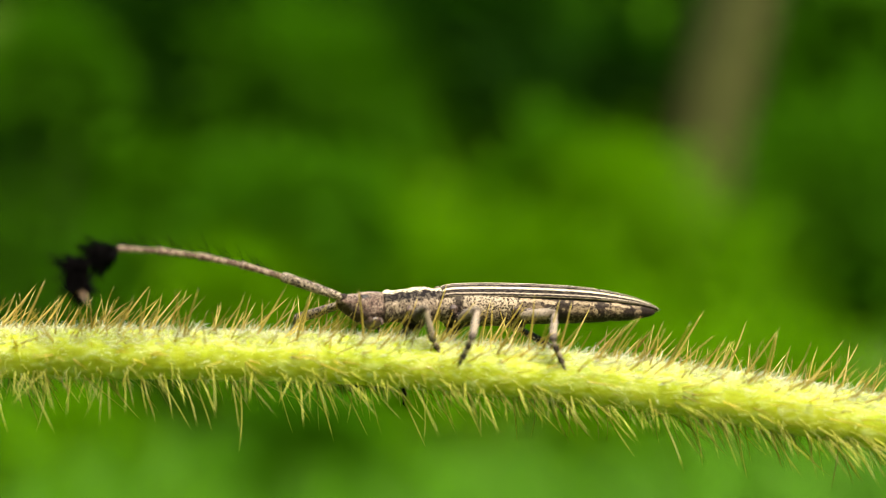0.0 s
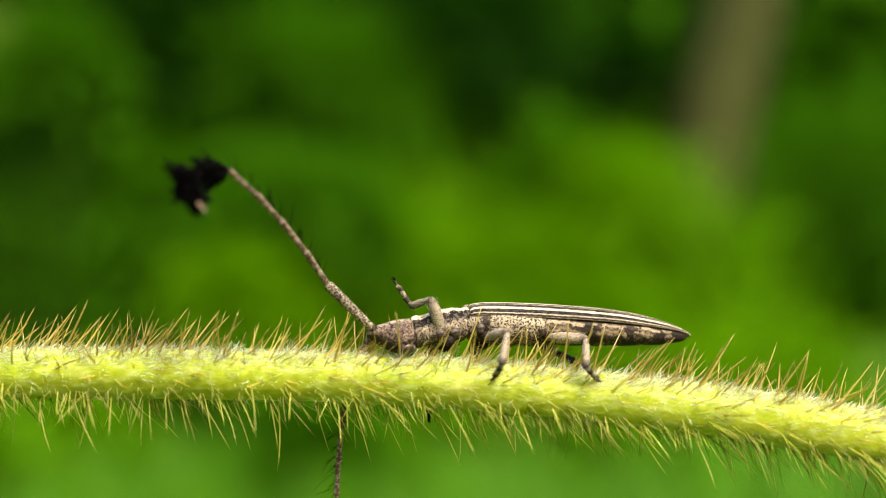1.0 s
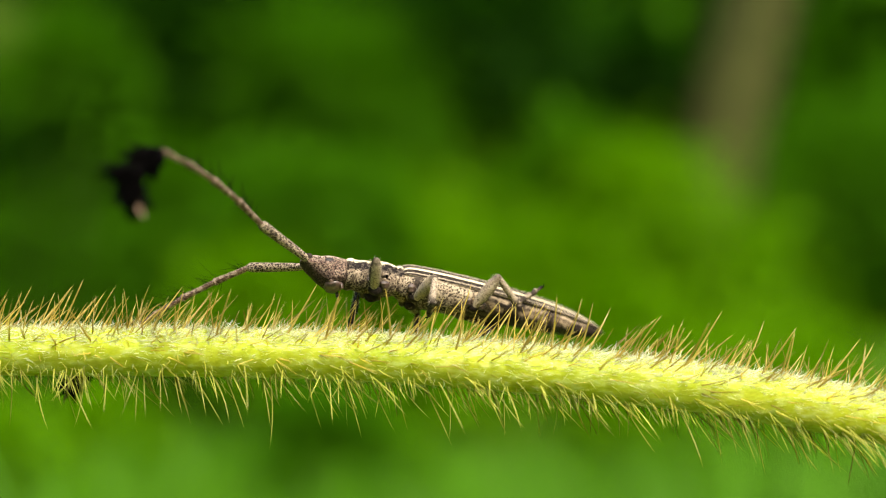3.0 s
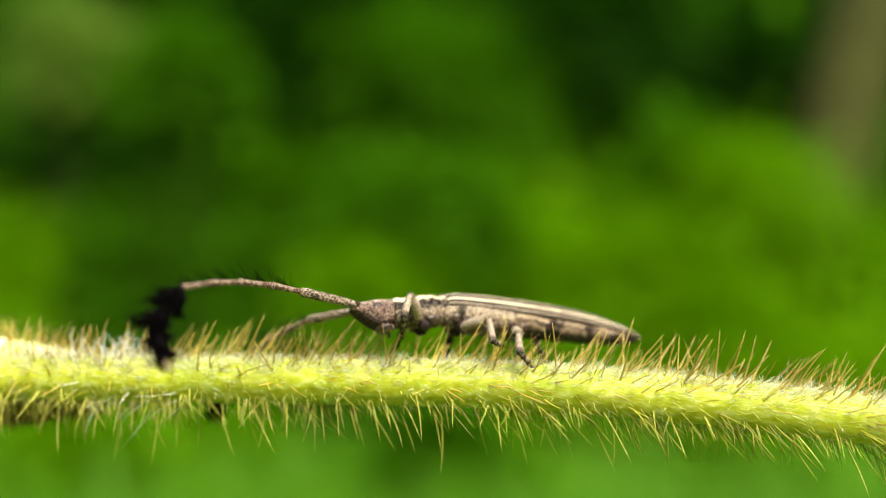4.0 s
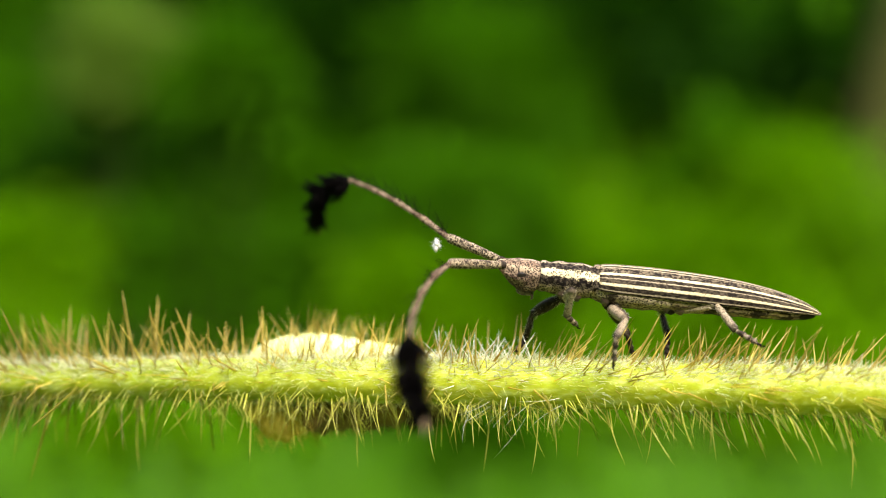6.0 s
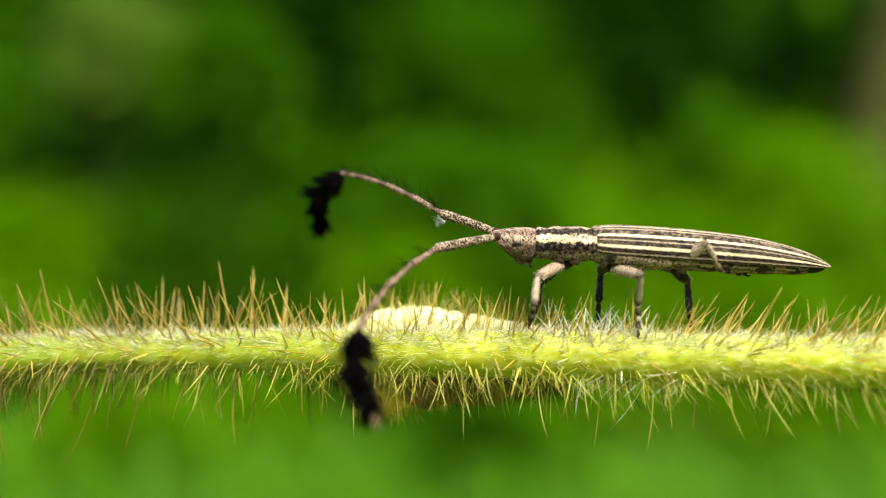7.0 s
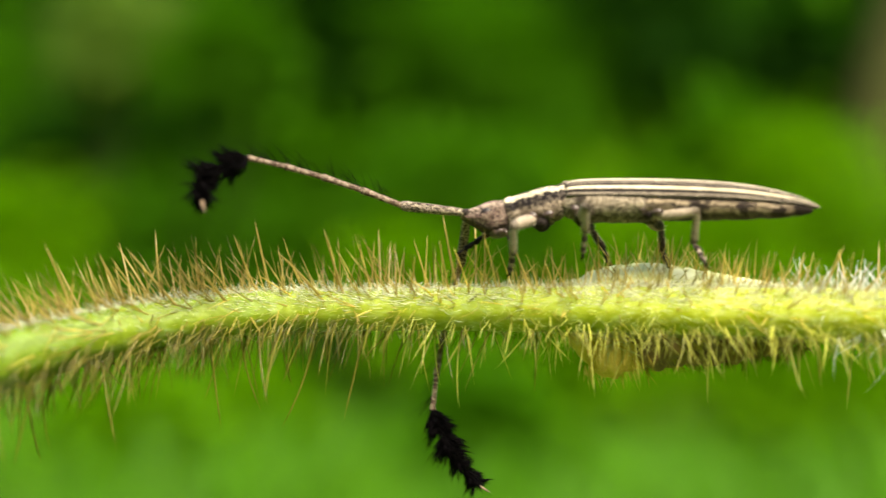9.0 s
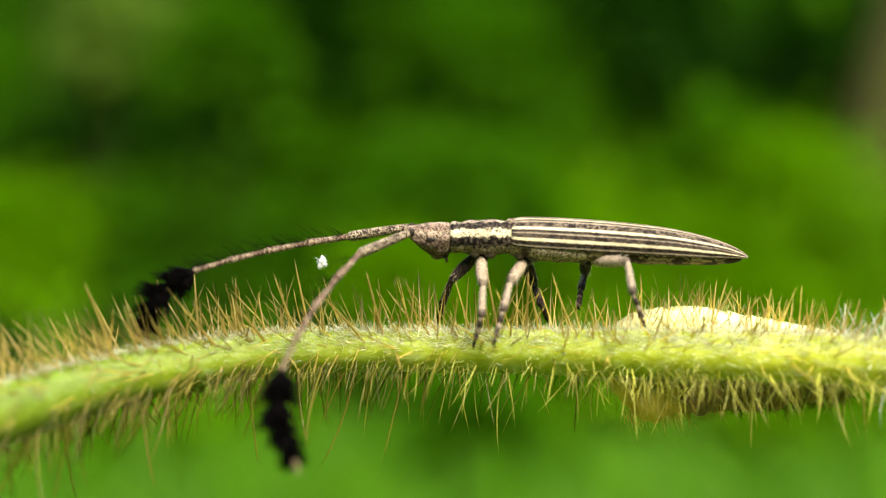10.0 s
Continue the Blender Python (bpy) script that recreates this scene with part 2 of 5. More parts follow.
BLACK_MAT = plain_material("black_bristle", (0.0010, 0.0008, 0.0010), (0.003, 0.0022, 0.0025), 5000, 0.7, 0.00003, 0.04)
EYE_MAT = plain_material("dark_eye", (0.006, 0.004, 0.004), (0.018, 0.011, 0.010), 9000, 0.42, 0.00003, 0.3)
MOUTH_RECESS_MAT = plain_material("dark_mouth_and_recess", (0.012, 0.008, 0.007), (0.09, 0.055, 0.042), 4000, 0.4)
TIP_MAT = plain_material("pale_antenna_tip", (0.09, 0.055, 0.03), (0.28, 0.19, 0.12), 3000, 0.6)
BARK_MAT = plain_material("bark", (0.030, 0.035, 0.008), (0.052, 0.055, 0.015), 14, 0.9, 0.01, 0.1)
TWIG_MAT = plain_material("twig", (0.012, 0.030, 0.004), (0.025, 0.05, 0.008), 30, 0.85, 0.003, 0.08)
GROUND_MAT = plain_material("grassy_soil", (0.06, 0.10, 0.018), (0.10, 0.16, 0.03), 3, 0.95, 0.01)


def thin_material(name, dark, light, scale, through_part, rough=0.5, vary_by=0.28, gloss=0.25):
    """A thin green or hairy thing that lets light through."""
    mat, nodes, links, bsdf = material(name)
    coords = object_coords(nodes)
    tex = noise_node(nodes, links, scale, 4, 0.6, coords)
    tones = ramp(nodes, [(0.3, dark), (0.7, light)])
    links.new(tex.outputs["Fac"], tones.inputs["Fac"])
    vary = nodes.new("ShaderNodeNewGeometry")
    spread = ramp(nodes, [(0.0, (1 - vary_by,) * 3), (1.0, (1 + vary_by,) * 3)])
    links.new(vary.outputs["Random Per Island"], spread.inputs["Fac"])
    colour = mix_colour(nodes, links, 1.0, tones.outputs["Color"], spread.outputs["Color"], "MULTIPLY")
    links.new(colour, bsdf.inputs["Base Color"])
    bsdf.inputs["Roughness"].default_value = rough
    bsdf.inputs["Specular IOR Level"].default_value = gloss
    glow = nodes.new("ShaderNodeBsdfTranslucent")
    links.new(colour, glow.inputs["Color"])
    join = nodes.new("ShaderNodeMixShader")
    join.inputs[0].default_value = through_part
    links.new(bsdf.outputs[0], join.inputs[1])
    links.new(glow.outputs[0], join.inputs[2])
    links.new(join.outputs[0], nodes["Material Output"].inputs["Surface"])
    return mat


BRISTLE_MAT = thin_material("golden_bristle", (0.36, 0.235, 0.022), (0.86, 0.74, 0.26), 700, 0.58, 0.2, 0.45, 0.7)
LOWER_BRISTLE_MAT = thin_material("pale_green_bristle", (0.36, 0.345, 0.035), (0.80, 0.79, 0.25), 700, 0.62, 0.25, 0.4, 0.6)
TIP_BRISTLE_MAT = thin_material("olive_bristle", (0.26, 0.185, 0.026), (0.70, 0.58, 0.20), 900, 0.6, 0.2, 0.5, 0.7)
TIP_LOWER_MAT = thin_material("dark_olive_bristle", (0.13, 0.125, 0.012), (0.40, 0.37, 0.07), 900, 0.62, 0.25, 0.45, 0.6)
LEG_DOWN_MAT = thin_material("leg_down", (0.55, 0.47, 0.37), (0.75, 0.68, 0.56), 1500, 0.3, 0.5)
FUZZ_MAT = thin_material("pale_down", (0.52, 0.555, 0.13), (0.79, 0.80, 0.50), 1500, 0.66, 0.5, 0.3)
FLUFF_MAT = thin_material("white_fluff", (0.70, 0.72, 0.74), (0.86, 0.87, 0.88), 2500, 0.4, 0.6)
# the deep and the light leaf greens hold the foliage's shade and sunlight
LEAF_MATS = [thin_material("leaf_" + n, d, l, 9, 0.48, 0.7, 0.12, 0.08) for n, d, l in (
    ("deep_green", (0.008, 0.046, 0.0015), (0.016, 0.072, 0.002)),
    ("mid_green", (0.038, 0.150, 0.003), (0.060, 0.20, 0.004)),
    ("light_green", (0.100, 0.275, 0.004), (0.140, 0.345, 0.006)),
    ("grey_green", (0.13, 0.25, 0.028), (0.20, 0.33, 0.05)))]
GRASS_MAT = thin_material("grass", (0.050, 0.180, 0.003), (0.085, 0.255, 0.006), 5, 0.35, 0.6)


def stem_material():
    mat, nodes, links, bsdf = material("green_stem")
    coords = object_coords(nodes)
    stretch = nodes.new("ShaderNodeMapping")
    stretch.inputs["Scale"].default_value = (0.45, 1.0, 1.0)
    links.new(coords, stretch.inputs["Vector"])
    fibres = noise_node(nodes, links, 2600, 6, 0.65, stretch.outputs["Vector"])
    patches = noise_node(nodes, links, 330, 3, 0.5, coords)
    fine = ramp(nodes, [(0.30, (0.265, 0.300, 0.010)), (0.50, (0.385, 0.420, 0.040)), (0.70, (0.58, 0.60, 0.24))])
    links.new(fibres.outputs["Fac"], fine.inputs["Fac"])
    broad = ramp(nodes, [(0.3, (0.80, 0.90, 0.75)), (0.7, (1.02, 1.04, 1.0))])
    links.new(patches.outputs["Fac"], broad.inputs["Fac"])
    colour = mix_colour(nodes, links, 1.0, fine.outputs["Color"], broad.outputs["Color"], "MULTIPLY")
    # a deeper green past the bend, towards -x
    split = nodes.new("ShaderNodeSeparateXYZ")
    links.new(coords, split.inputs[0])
    along_x = nodes.new("ShaderNodeMapRange")
    links.new(split.outputs["X"], along_x.inputs["Value"])
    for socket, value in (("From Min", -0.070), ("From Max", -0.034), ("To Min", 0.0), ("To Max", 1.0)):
        along_x.inputs[socket].default_value = value
    colour = mix_colour(nodes, links, along_x.outputs[0], mix_colour(nodes, links, 1.0, colour, (0.34, 0.47, 0.26), "MULTIPLY"), colour)
    links.new(colour, bsdf.inputs["Base Color"])
    bsdf.inputs["Roughness"].default_value = 0.5
    bsdf.inputs["Specular IOR Level"].default_value = 0.2
    bsdf.inputs["Subsurface Weight"].default_value = 0.8
    bsdf.inputs["Subsurface Radius"].default_value = (0.9, 1.0, 0.10)
    bsdf.inputs["Subsurface Scale"].default_value = 0.0021
    relief(nodes, links, bsdf, fibres.outputs["Fac"], 0.00007, 0.6)
    return mat


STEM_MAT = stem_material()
BUD_MAT = plain_material("pale_bud", (0.55, 0.57, 0.22), (0.73, 0.72, 0.44), 420, 0.8, 0.0001, 0.2)
SHEATH_MAT = plain_material("golden_sheath", (0.44, 0.30, 0.035), (0.76, 0.58, 0.14), 900, 0.75, 0.0002, 0.2)


def hedge_material():
    """Leaf masses too far off to tell apart."""
    mat, nodes, links, bsdf = material("far_leaf_mass")
    coords = object_coords(nodes)
    big = noise_node(nodes, links, 1.3, 2, 0.45, coords)
    tones = ramp(nodes, [(0.33, (0.008, 0.040, 0.002)), (0.5, (0.028, 0.125, 0.003)), (0.68, (0.060, 0.20, 0.006))])
    links.new(big.outputs["Fac"], tones.inputs["Fac"])
    small = noise_node(nodes, links, 14, 5, 0.6, coords)
    fade = ramp(nodes, [(0.3, (0.6, 0.6, 0.6)), (0.7, (1.3, 1.3, 1.3))])
    links.new(small.outputs["Fac"], fade.inputs["Fac"])
    links.new(mix_colour(nodes, links, 1.0, tones.outputs["Color"], fade.outputs["Color"], "MULTIPLY"), bsdf.inputs["Base Color"])
    bsdf.inputs["Roughness"].default_value = 0.9
    bsdf.inputs["Specular IOR Level"].default_value = 0.1
    relief(nodes, links, bsdf, small.outputs["Fac"], 0.05)
    return mat


HEDGE_MAT = hedge_material()
WHITE_HAIR_MAT = thin_material("white_bristle", (0.72, 0.74, 0.66), (0.88, 0.88, 0.82), 900, 0.4, 0.4)
# underside and its hairs: brown, with the shade of the recess put in
BUD_UNDERSIDE_MAT = plain_material("brown_shaded_underside", (0.060, 0.035, 0.007), (0.28, 0.18, 0.035), 700, 0.7, 0.0002)
BROWN_HAIR_MAT = thin_material("brown_hair", (0.06, 0.032, 0.005), (0.26, 0.17, 0.035), 900, 0.4, 0.45)
GOLD_HAIR_MAT = thin_material("fine_golden_hair", (0.38, 0.29, 0.03), (0.74, 0.61, 0.18), 700, 0.4, 0.4, 0.4)
CREAM_DOWN_MAT = thin_material("cream_down", (0.68, 0.70, 0.50), (0.88, 0.88, 0.78), 1500, 0.5, 0.5, 0.3)


# ---- mesh helpers ----
def part(name, bm, mat, parent=None, label=""):
    """Links a bmesh as one mesh object under a thing or a part."""
    mesh = bpy.data.meshes.new(name)
    bm.normal_update()
    bm.to_mesh(mesh)
    bm.free()
    for face in mesh.polygons:
        face.use_smooth = True
    mesh.materials.append(mat)
    ob = new(name, mesh)
    ob.parent = parent
    return tagged(ob, label)


def smooth_rows(rows, count):
    """Rows of numbers, resampled to that many by a smooth curve (Catmull-Rom)."""
    rows = np.array(rows, float)
    n = len(rows)
    out = []
    for u in np.linspace(0, n - 1, count):
        i = min(int(u), n - 2)
        f = u - i
        a, b, c, d = rows[max(i - 1, 0)], rows[i], rows[i + 1], rows[min(i + 2, n - 1)]
        out.append(0.5 * (2 * b + (c - a) * f + (2 * a - 5 * b + 4 * c - d) * f * f + (3 * b - a - 3 * c + d) * f ** 3))
    return out


def loft(rings, uvs, bm=None, cap=True, closed=True):
    """Skins rings of points. uvs: one (u, v) a point, ring by ring."""
    bm = bm or bmesh.new()
    layer = bm.loops.layers.uv.verify()
    made = [[bm.verts.new(p) for p in ring] for ring in rings]
    at = {v: uv for ring, row in zip(made, uvs) for v, uv in zip(ring, row)}
    n = len(rings[0])
    faces = []
    for a, b in zip(made, made[1:]):
        for k in range(n if closed else n - 1):
            m = (k + 1) % n
            faces.append(bm.faces.new((a[k], a[m], b[m], b[k])))
    if cap:
        faces.append(bm.faces.new(list(reversed(made[0]))))
        faces.append(bm.faces.new(made[-1]))
    for face in faces:
        for loop in face.loops:
            loop[layer].uv = at[loop.vert]
    return bm


def body_loft(sections, count=24, around=32, rough=0.0):
    """A body along x from sections (x, middle height, half width, rise, drop) in mm; v runs from the back (0) to the belly (1)."""
    rings, uvs = [], []
    rows = smooth_rows(sections, count)
    for i, (x, z, w, up, down) in enumerate(rows):
        ring, row = [], []
        for k in range(around):
            a = 2 * math.pi * k / around
            s, c = math.sin(a), math.cos(a)
            wob = 1 + rough * noise.noise(Vector((x * 2.1, s * 2, c * 2)))
            ring.append(Vector((x, abs(w) * s * wob, z + (abs(up) if c > 0 else abs(down)) * c * wob)) * MM)
            row.append((i / (count - 1), abs(a if a <= math.pi else 2 * math.pi - a) / math.pi))
        rings.append(ring)
        uvs.append(row)
    bm = loft(rings, uvs)
    bmesh.ops.recalc_face_normals(bm, faces=bm.faces)
    return bm


def limb(points, around=10, bm=None, count=10):
    """A rounded limb through (x, y, z, radius) points in mm."""
    rows = smooth_rows(points, count)
    rings, uvs = [], []
    for i, (x, y, z, r) in enumerate(rows):
        ahead = Vector(rows[min(i + 1, count - 1)][:3]) - Vector(rows[max(i - 1, 0)][:3])
        turn = ahead.to_track_quat("Z", "Y") if ahead.length > 0 else Euler().to_quaternion()
        ring, row = [], []
        for k in range(around):
            a = 2 * math.pi * k / around
            ring.append((Vector((x, y, z)) + turn @ Vector((math.cos(a), math.sin(a), 0)) * max(r, 0.004)) * MM)
            row.append((i / (count - 1), abs(math.pi - a) / math.pi))
        rings.append(ring)
        uvs.append(row)
    return loft(rings, uvs, bm)


def spike(bm, root, way, length, radius, curl=None, sides=3, steps=2):
    """A tapering hair in metres."""
    way = way.normalized()
    turn = way.to_track_quat("Z", "Y")
    last = None
    for i in range(steps):
        f = i / steps
        at = root + way * length * f + (curl * length * f * f if curl else Vector())
        ring = [bm.verts.new(at + turn @ Vector((math.cos(2 * math.pi * k / sides), math.sin(2 * math.pi * k / sides), 0)) * radius * (1 - 0.62 * f)) for k in range(sides)]
        if last:
            for k in range(sides):
                bm.faces.new((last[k], last[(k + 1) % sides], ring[(k + 1) % sides], ring[k]))
        last = ring
    tip = bm.verts.new(root + way * length + (curl * length if curl else Vector()))
    for k in range(sides):
        bm.faces.new((last[k], last[(k + 1) % sides], tip))


def ball(bm, centre, size, seed=0, rough=0.0, segments=16):
    made = bmesh.ops.create_uvsphere(bm, u_segments=segments, v_segments=segments // 2 + 2, radius=1)["verts"]
    for v in made:
        k = 1 + rough * noise.noise(v.co * 2 + Vector((seed, 0, 0)))
        v.co = (Vector(centre) + Vector((v.co.x * size[0], v.co.y * size[1], v.co.z * size[2])) * k) * MM
    return made


# ---- the stem ----
STEM_LINE = [(-0.110, -0.058, -0.034), (-0.098, -0.040, -0.0195), (-0.086, -0.0245, -0.0102), (-0.078, -0.0150, -0.0054), (-0.072, -0.0086, -0.00275), (-0.066, -0.0041, -0.00100), (-0.060, -0.0014, -0.00015), (-0.053, -0.0002, 0.00008),
             (-0.040, 0, 0.0003), (-0.023, 0, 0.00022), (-0.0095, 0, 0.00003), (0.0005, 0, -0.00052), (0.012, 0, -0.00175), (0.0224, 0, -0.0035), (0.036, 0.002, -0.0068),
             (0.060, 0.008, -0.016), (0.10, 0.03, -0.045), (0.15, 0.07, -0.12), (0.18, 0.10, -0.25), (0.185, 0.11, -0.42)]
STEM_WIDE = [0.0018, 0.0018, 0.00176, 0.00168, 0.00152, 0.00130, 0.00114, 0.00110, 0.00122, 0.00128, 0.00127, 0.00128, 0.00130, 0.00138, 0.00145, 0.0016, 0.0019, 0.0023, 0.0028, 0.0032]
STEM_ROWS = smooth_rows([(*p, r) for p, r in zip(STEM_LINE, STEM_WIDE)], 400)


def stem_at(x):
    """The middle and the half width of the stem at x, in metres."""
    xs = [row[0] for row in STEM_ROWS]
    return Vector((x, float(np.interp(x, xs, [r[1] for r in STEM_ROWS])), float(np.interp(x, xs, [r[2] for r in STEM_ROWS])))), float(np.interp(x, xs, [r[3] for r in STEM_ROWS]))


def build_stem():
    around = 36
    rings, uvs = [], []
    for i, (x, y, z, r) in enumerate(STEM_ROWS):
        ahead = Vector(STEM_ROWS[min(i + 1, 399)][:3]) - Vector(STEM_ROWS[max(i - 1, 0)][:3])
        turn = ahead.to_track_quat("Z", "Y")
        ring = []
        for k in range(around):
            a = 2 * math.pi * k / around
            d = turn @ Vector((math.cos(a), math.sin(a), 0))
            rib = 1 + 0.018 * math.sin(5 * a + x * 40) + 0.03 * noise.noise(Vector((x * 260, d.y * 1.5, d.z * 1.5)))
            ring.append(Vector((x, y, z)) + d * r * rib)
        rings.append(ring)
        uvs.append([(i / 399, k / around) for k in range(around)])
    bm = loft(rings, uvs)
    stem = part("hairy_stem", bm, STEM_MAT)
    return tagged(stem, "bright yellow-green hairy plant stem arching over the grass", "plant stem")


stem = build_stem()


def hair_lean(x):
    return float(np.interp(x, [-0.09, -0.066, -0.050, -0.036, -0.022, 0.03], [-0.75, -0.5, -0.12, 0.05, 0.42, 0.62]))


def build_bristles():
    """Long golden bristles, shared meshes; then the denser rest and the short down as joined stuff."""
    rng = random.Random(5)
    shapes = {BRISTLE_MAT: [], LOWER_BRISTLE_MAT: [], TIP_BRISTLE_MAT: [], TIP_LOWER_MAT: []}

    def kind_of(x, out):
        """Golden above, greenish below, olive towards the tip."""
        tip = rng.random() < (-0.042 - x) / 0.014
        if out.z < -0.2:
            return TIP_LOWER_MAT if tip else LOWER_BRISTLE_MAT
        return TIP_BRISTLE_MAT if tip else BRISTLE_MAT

    for i in range(40):
        bm = bmesh.new()
        bend = 0.09 if i % 2 == 0 else 0.22  # the lower ones are finer and more bent
        spike(bm, Vector(), Vector((0, 0, 1)), 1.0, 0.0215 if i % 2 == 0 else 0.0145, Vector((rng.uniform(-bend, bend), rng.uniform(-0.06, 0.06), 0)), 5, 5)
        mesh = bpy.data.meshes.new("bristle")
        bm.to_mesh(mesh)
        bm.free()
        for face in mesh.polygons:
            face.use_smooth = True
        mat = list(shapes)[i % 4]
        mesh.materials.append(mat)
        shapes[mat].append(mesh)

    def root(x, a):
        mid, r = stem_at(x)
        out = Vector((0, -math.sin(a), math.cos(a)))
        return mid + out * r * 0.97, out

    for i in range(300):
        x = -0.078 + 0.104 * (i + rng.random()) / 300
        side = rng.random()
        a = rng.gauss(0, 0.55) if side < 0.52 else (math.pi + rng.gauss(0, 0.6) if side < 0.92 else rng.uniform(0.6, 2.4))
        at, out = root(x, a)
        lean = hair_lean(x) * (0.35 if x < -0.04 and out.z < 0 else 1)
        way = out + Vector((lean + rng.gauss(0, 0.22), rng.gauss(0, 0.16), rng.gauss(0, 0.1)))
        ob = new("bristle", rng.choice(shapes[kind_of(x, out)]))
        long = rng.uniform(1.9, 3.1) * MM * (1.36 if x < -0.047 else 1) * rng.choice((1, 1, 1.12)) * (1.18 if out.z < -0.2 else 1)
        ob.parent = stem
        ob.matrix_basis = Matrix.LocRotScale(at, way.to_track_quat("Z", "Y") @ Euler((0, 0, rng.uniform(0, 6.28))).to_quaternion(), Vector((long, long, long)))
    growth = {mat: bmesh.new() for mat in shapes}
    for i in range(3300):
        x = rng.uniform(-0.10, 0.045) if i < 2900 else rng.uniform(-0.082, -0.060)
        side = rng.random()
        a = rng.gauss(0, 0.75) if side < 0.5 else (math.pi + rng.gauss(0, 0.75) if side < 0.84 else rng.uniform(0, 6.28))
        at, out = root(x, a)
        lean = hair_lean(x) * (0.35 if x < -0.04 and out.z < 0 else 1)
        way = out + Vector((lean + rng.gauss(0, 0.3), rng.gauss(0, 0.2), rng.gauss(0, 0.12)))
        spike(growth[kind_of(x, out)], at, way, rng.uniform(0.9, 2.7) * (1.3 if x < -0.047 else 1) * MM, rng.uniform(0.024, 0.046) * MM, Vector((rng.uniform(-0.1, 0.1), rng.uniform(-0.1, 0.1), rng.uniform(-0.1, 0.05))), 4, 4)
    for i in range(620):  # on the bend towards the tip they hang from the side too
        x = -0.050 - 0.038 * rng.random() ** 0.55
        at, out = root(x, rng.gauss(2.1, 0.5))
        way = out + Vector((rng.gauss(-0.1, 0.35), 0, rng.gauss(-0.7, 0.3)))
        spike(growth[kind_of(x, out)], at, way, rng.uniform(1.2, 2.9) * MM, rng.uniform(0.026, 0.042) * MM, Vector((rng.uniform(-0.1, 0.1), 0, rng.uniform(-0.1, 0.05))), 4, 4)
    for i in range(650):
        x = rng.uniform(-0.095, 0.040)
        at, out = root(x, rng.gauss(2.55, 0.35))
        way = out + Vector((hair_lean(x) + rng.gauss(0, 0.4), 0, rng.gauss(-0.2, 0.2)))
        spike(growth[kind_of(x, out)], at, way, rng.uniform(0.6, 1.7) * MM, rng.uniform(0.022, 0.036) * MM, Vector((rng.uniform(-0.15, 0.15), 0, rng.uniform(-0.2, 0.1))), 4, 3)
    for i in range(260):  # a pale tangle under the bud
        x = rng.uniform(-0.044, -0.024)
        at, out = root(x, math.pi + rng.gauss(-0.3, 0.5))
        spike(growth[LOWER_BRISTLE_MAT], at, out + Vector((rng.choice((-0.6, 0.7, 0.7)) + rng.gauss(0, 0.4), -0.1, rng.gauss(0.1, 0.2))), rng.uniform(0.8, 2.0) * MM, rng.uniform(0.018, 0.03) * MM, Vector((rng.uniform(-0.2, 0.2), 0, rng.uniform(-0.2, 0.3))), 3, 4)
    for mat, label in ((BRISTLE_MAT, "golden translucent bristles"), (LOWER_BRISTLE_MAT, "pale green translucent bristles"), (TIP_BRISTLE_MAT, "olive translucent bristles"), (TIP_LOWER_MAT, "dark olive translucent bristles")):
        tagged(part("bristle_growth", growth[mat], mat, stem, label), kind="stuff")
    bm = bmesh.new()
    for i in range(850):
        x = rng.uniform(-0.095, 0.040)
        at, out = root(x, rng.gauss(1.25, 0.6))
        if i % 2:  # thin curled hairs that stand up along the upper edge
            at, out = root(x, rng.gauss(0.8, 0.25))
            spike(bm, at, Vector((rng.gauss(0, 0.3), -0.8, rng.uniform(0.2, 0.9))), rng.uniform(0.6, 1.5) * MM, rng.uniform(0.010, 0.017) * MM, Vector((rng.gauss(0, 0.3), 0.2, rng.uniform(0.1, 0.5))), 3, 5)
            continue
        way = out * rng.uniform(0.25, 0.7) + Vector((math.copysign(0.35, hair_lean(x)) + hair_lean(x) + rng.gauss(0, 0.25), 0, rng.gauss(-0.25, 0.3)))
        spike(bm, at, way, rng.uniform(0.6, 1.7) * MM, rng.uniform(0.009, 0.018) * MM, Vector((rng.gauss(0, 0.35), rng.uniform(-0.05, 0.12), rng.uniform(-0.1, 0.35))), 3, 4)
    tagged(part("lying_bristles", bm, GOLD_HAIR_MAT, stem, "fine golden hairs lying on the stem"), kind="stuff")
    bm = bmesh.new()
    for i in range(60):
        at, out = root(rng.uniform(-0.0317, -0.0264), rng.gauss(0.1, 0.6))
        spike(bm, at, out + Vector((rng.gauss(0, 0.45), rng.gauss(0, 0.25), 0)), rng.uniform(1.0, 2.0) * MM, 0.034 * MM, None, 4, 3)
    for i in range(14):
        at, out = root(rng.uniform(-0.0300, -0.0245), 2.6 + rng.gauss(0, 0.4))
        spike(bm, at, out + Vector((-0.8 + rng.gauss(0, 0.6), 0, 0.2)), rng.uniform(1.2, 2.6) * MM, 0.017 * MM, Vector((rng.gauss(0, 0.25), 0, rng.gauss(0, 0.2))), 4, 4)
    tagged(part("white_bristles", bm, WHITE_HAIR_MAT, stem, "tuft of white bristles"), kind="stuff")
    bm = bmesh.new()
    for i in range(26000):
        x = rng.uniform(-0.095, 0.040)
        a = rng.uniform(0, 6.28)
        if (math.sin(a) < -0.35 and rng.random() < 0.7) or (math.cos(a) < -0.1 and rng.random() < 0.6) or (math.sin(a) > 0.2 and rng.random() < 0.45):
            continue
        at, out = root(x, a)
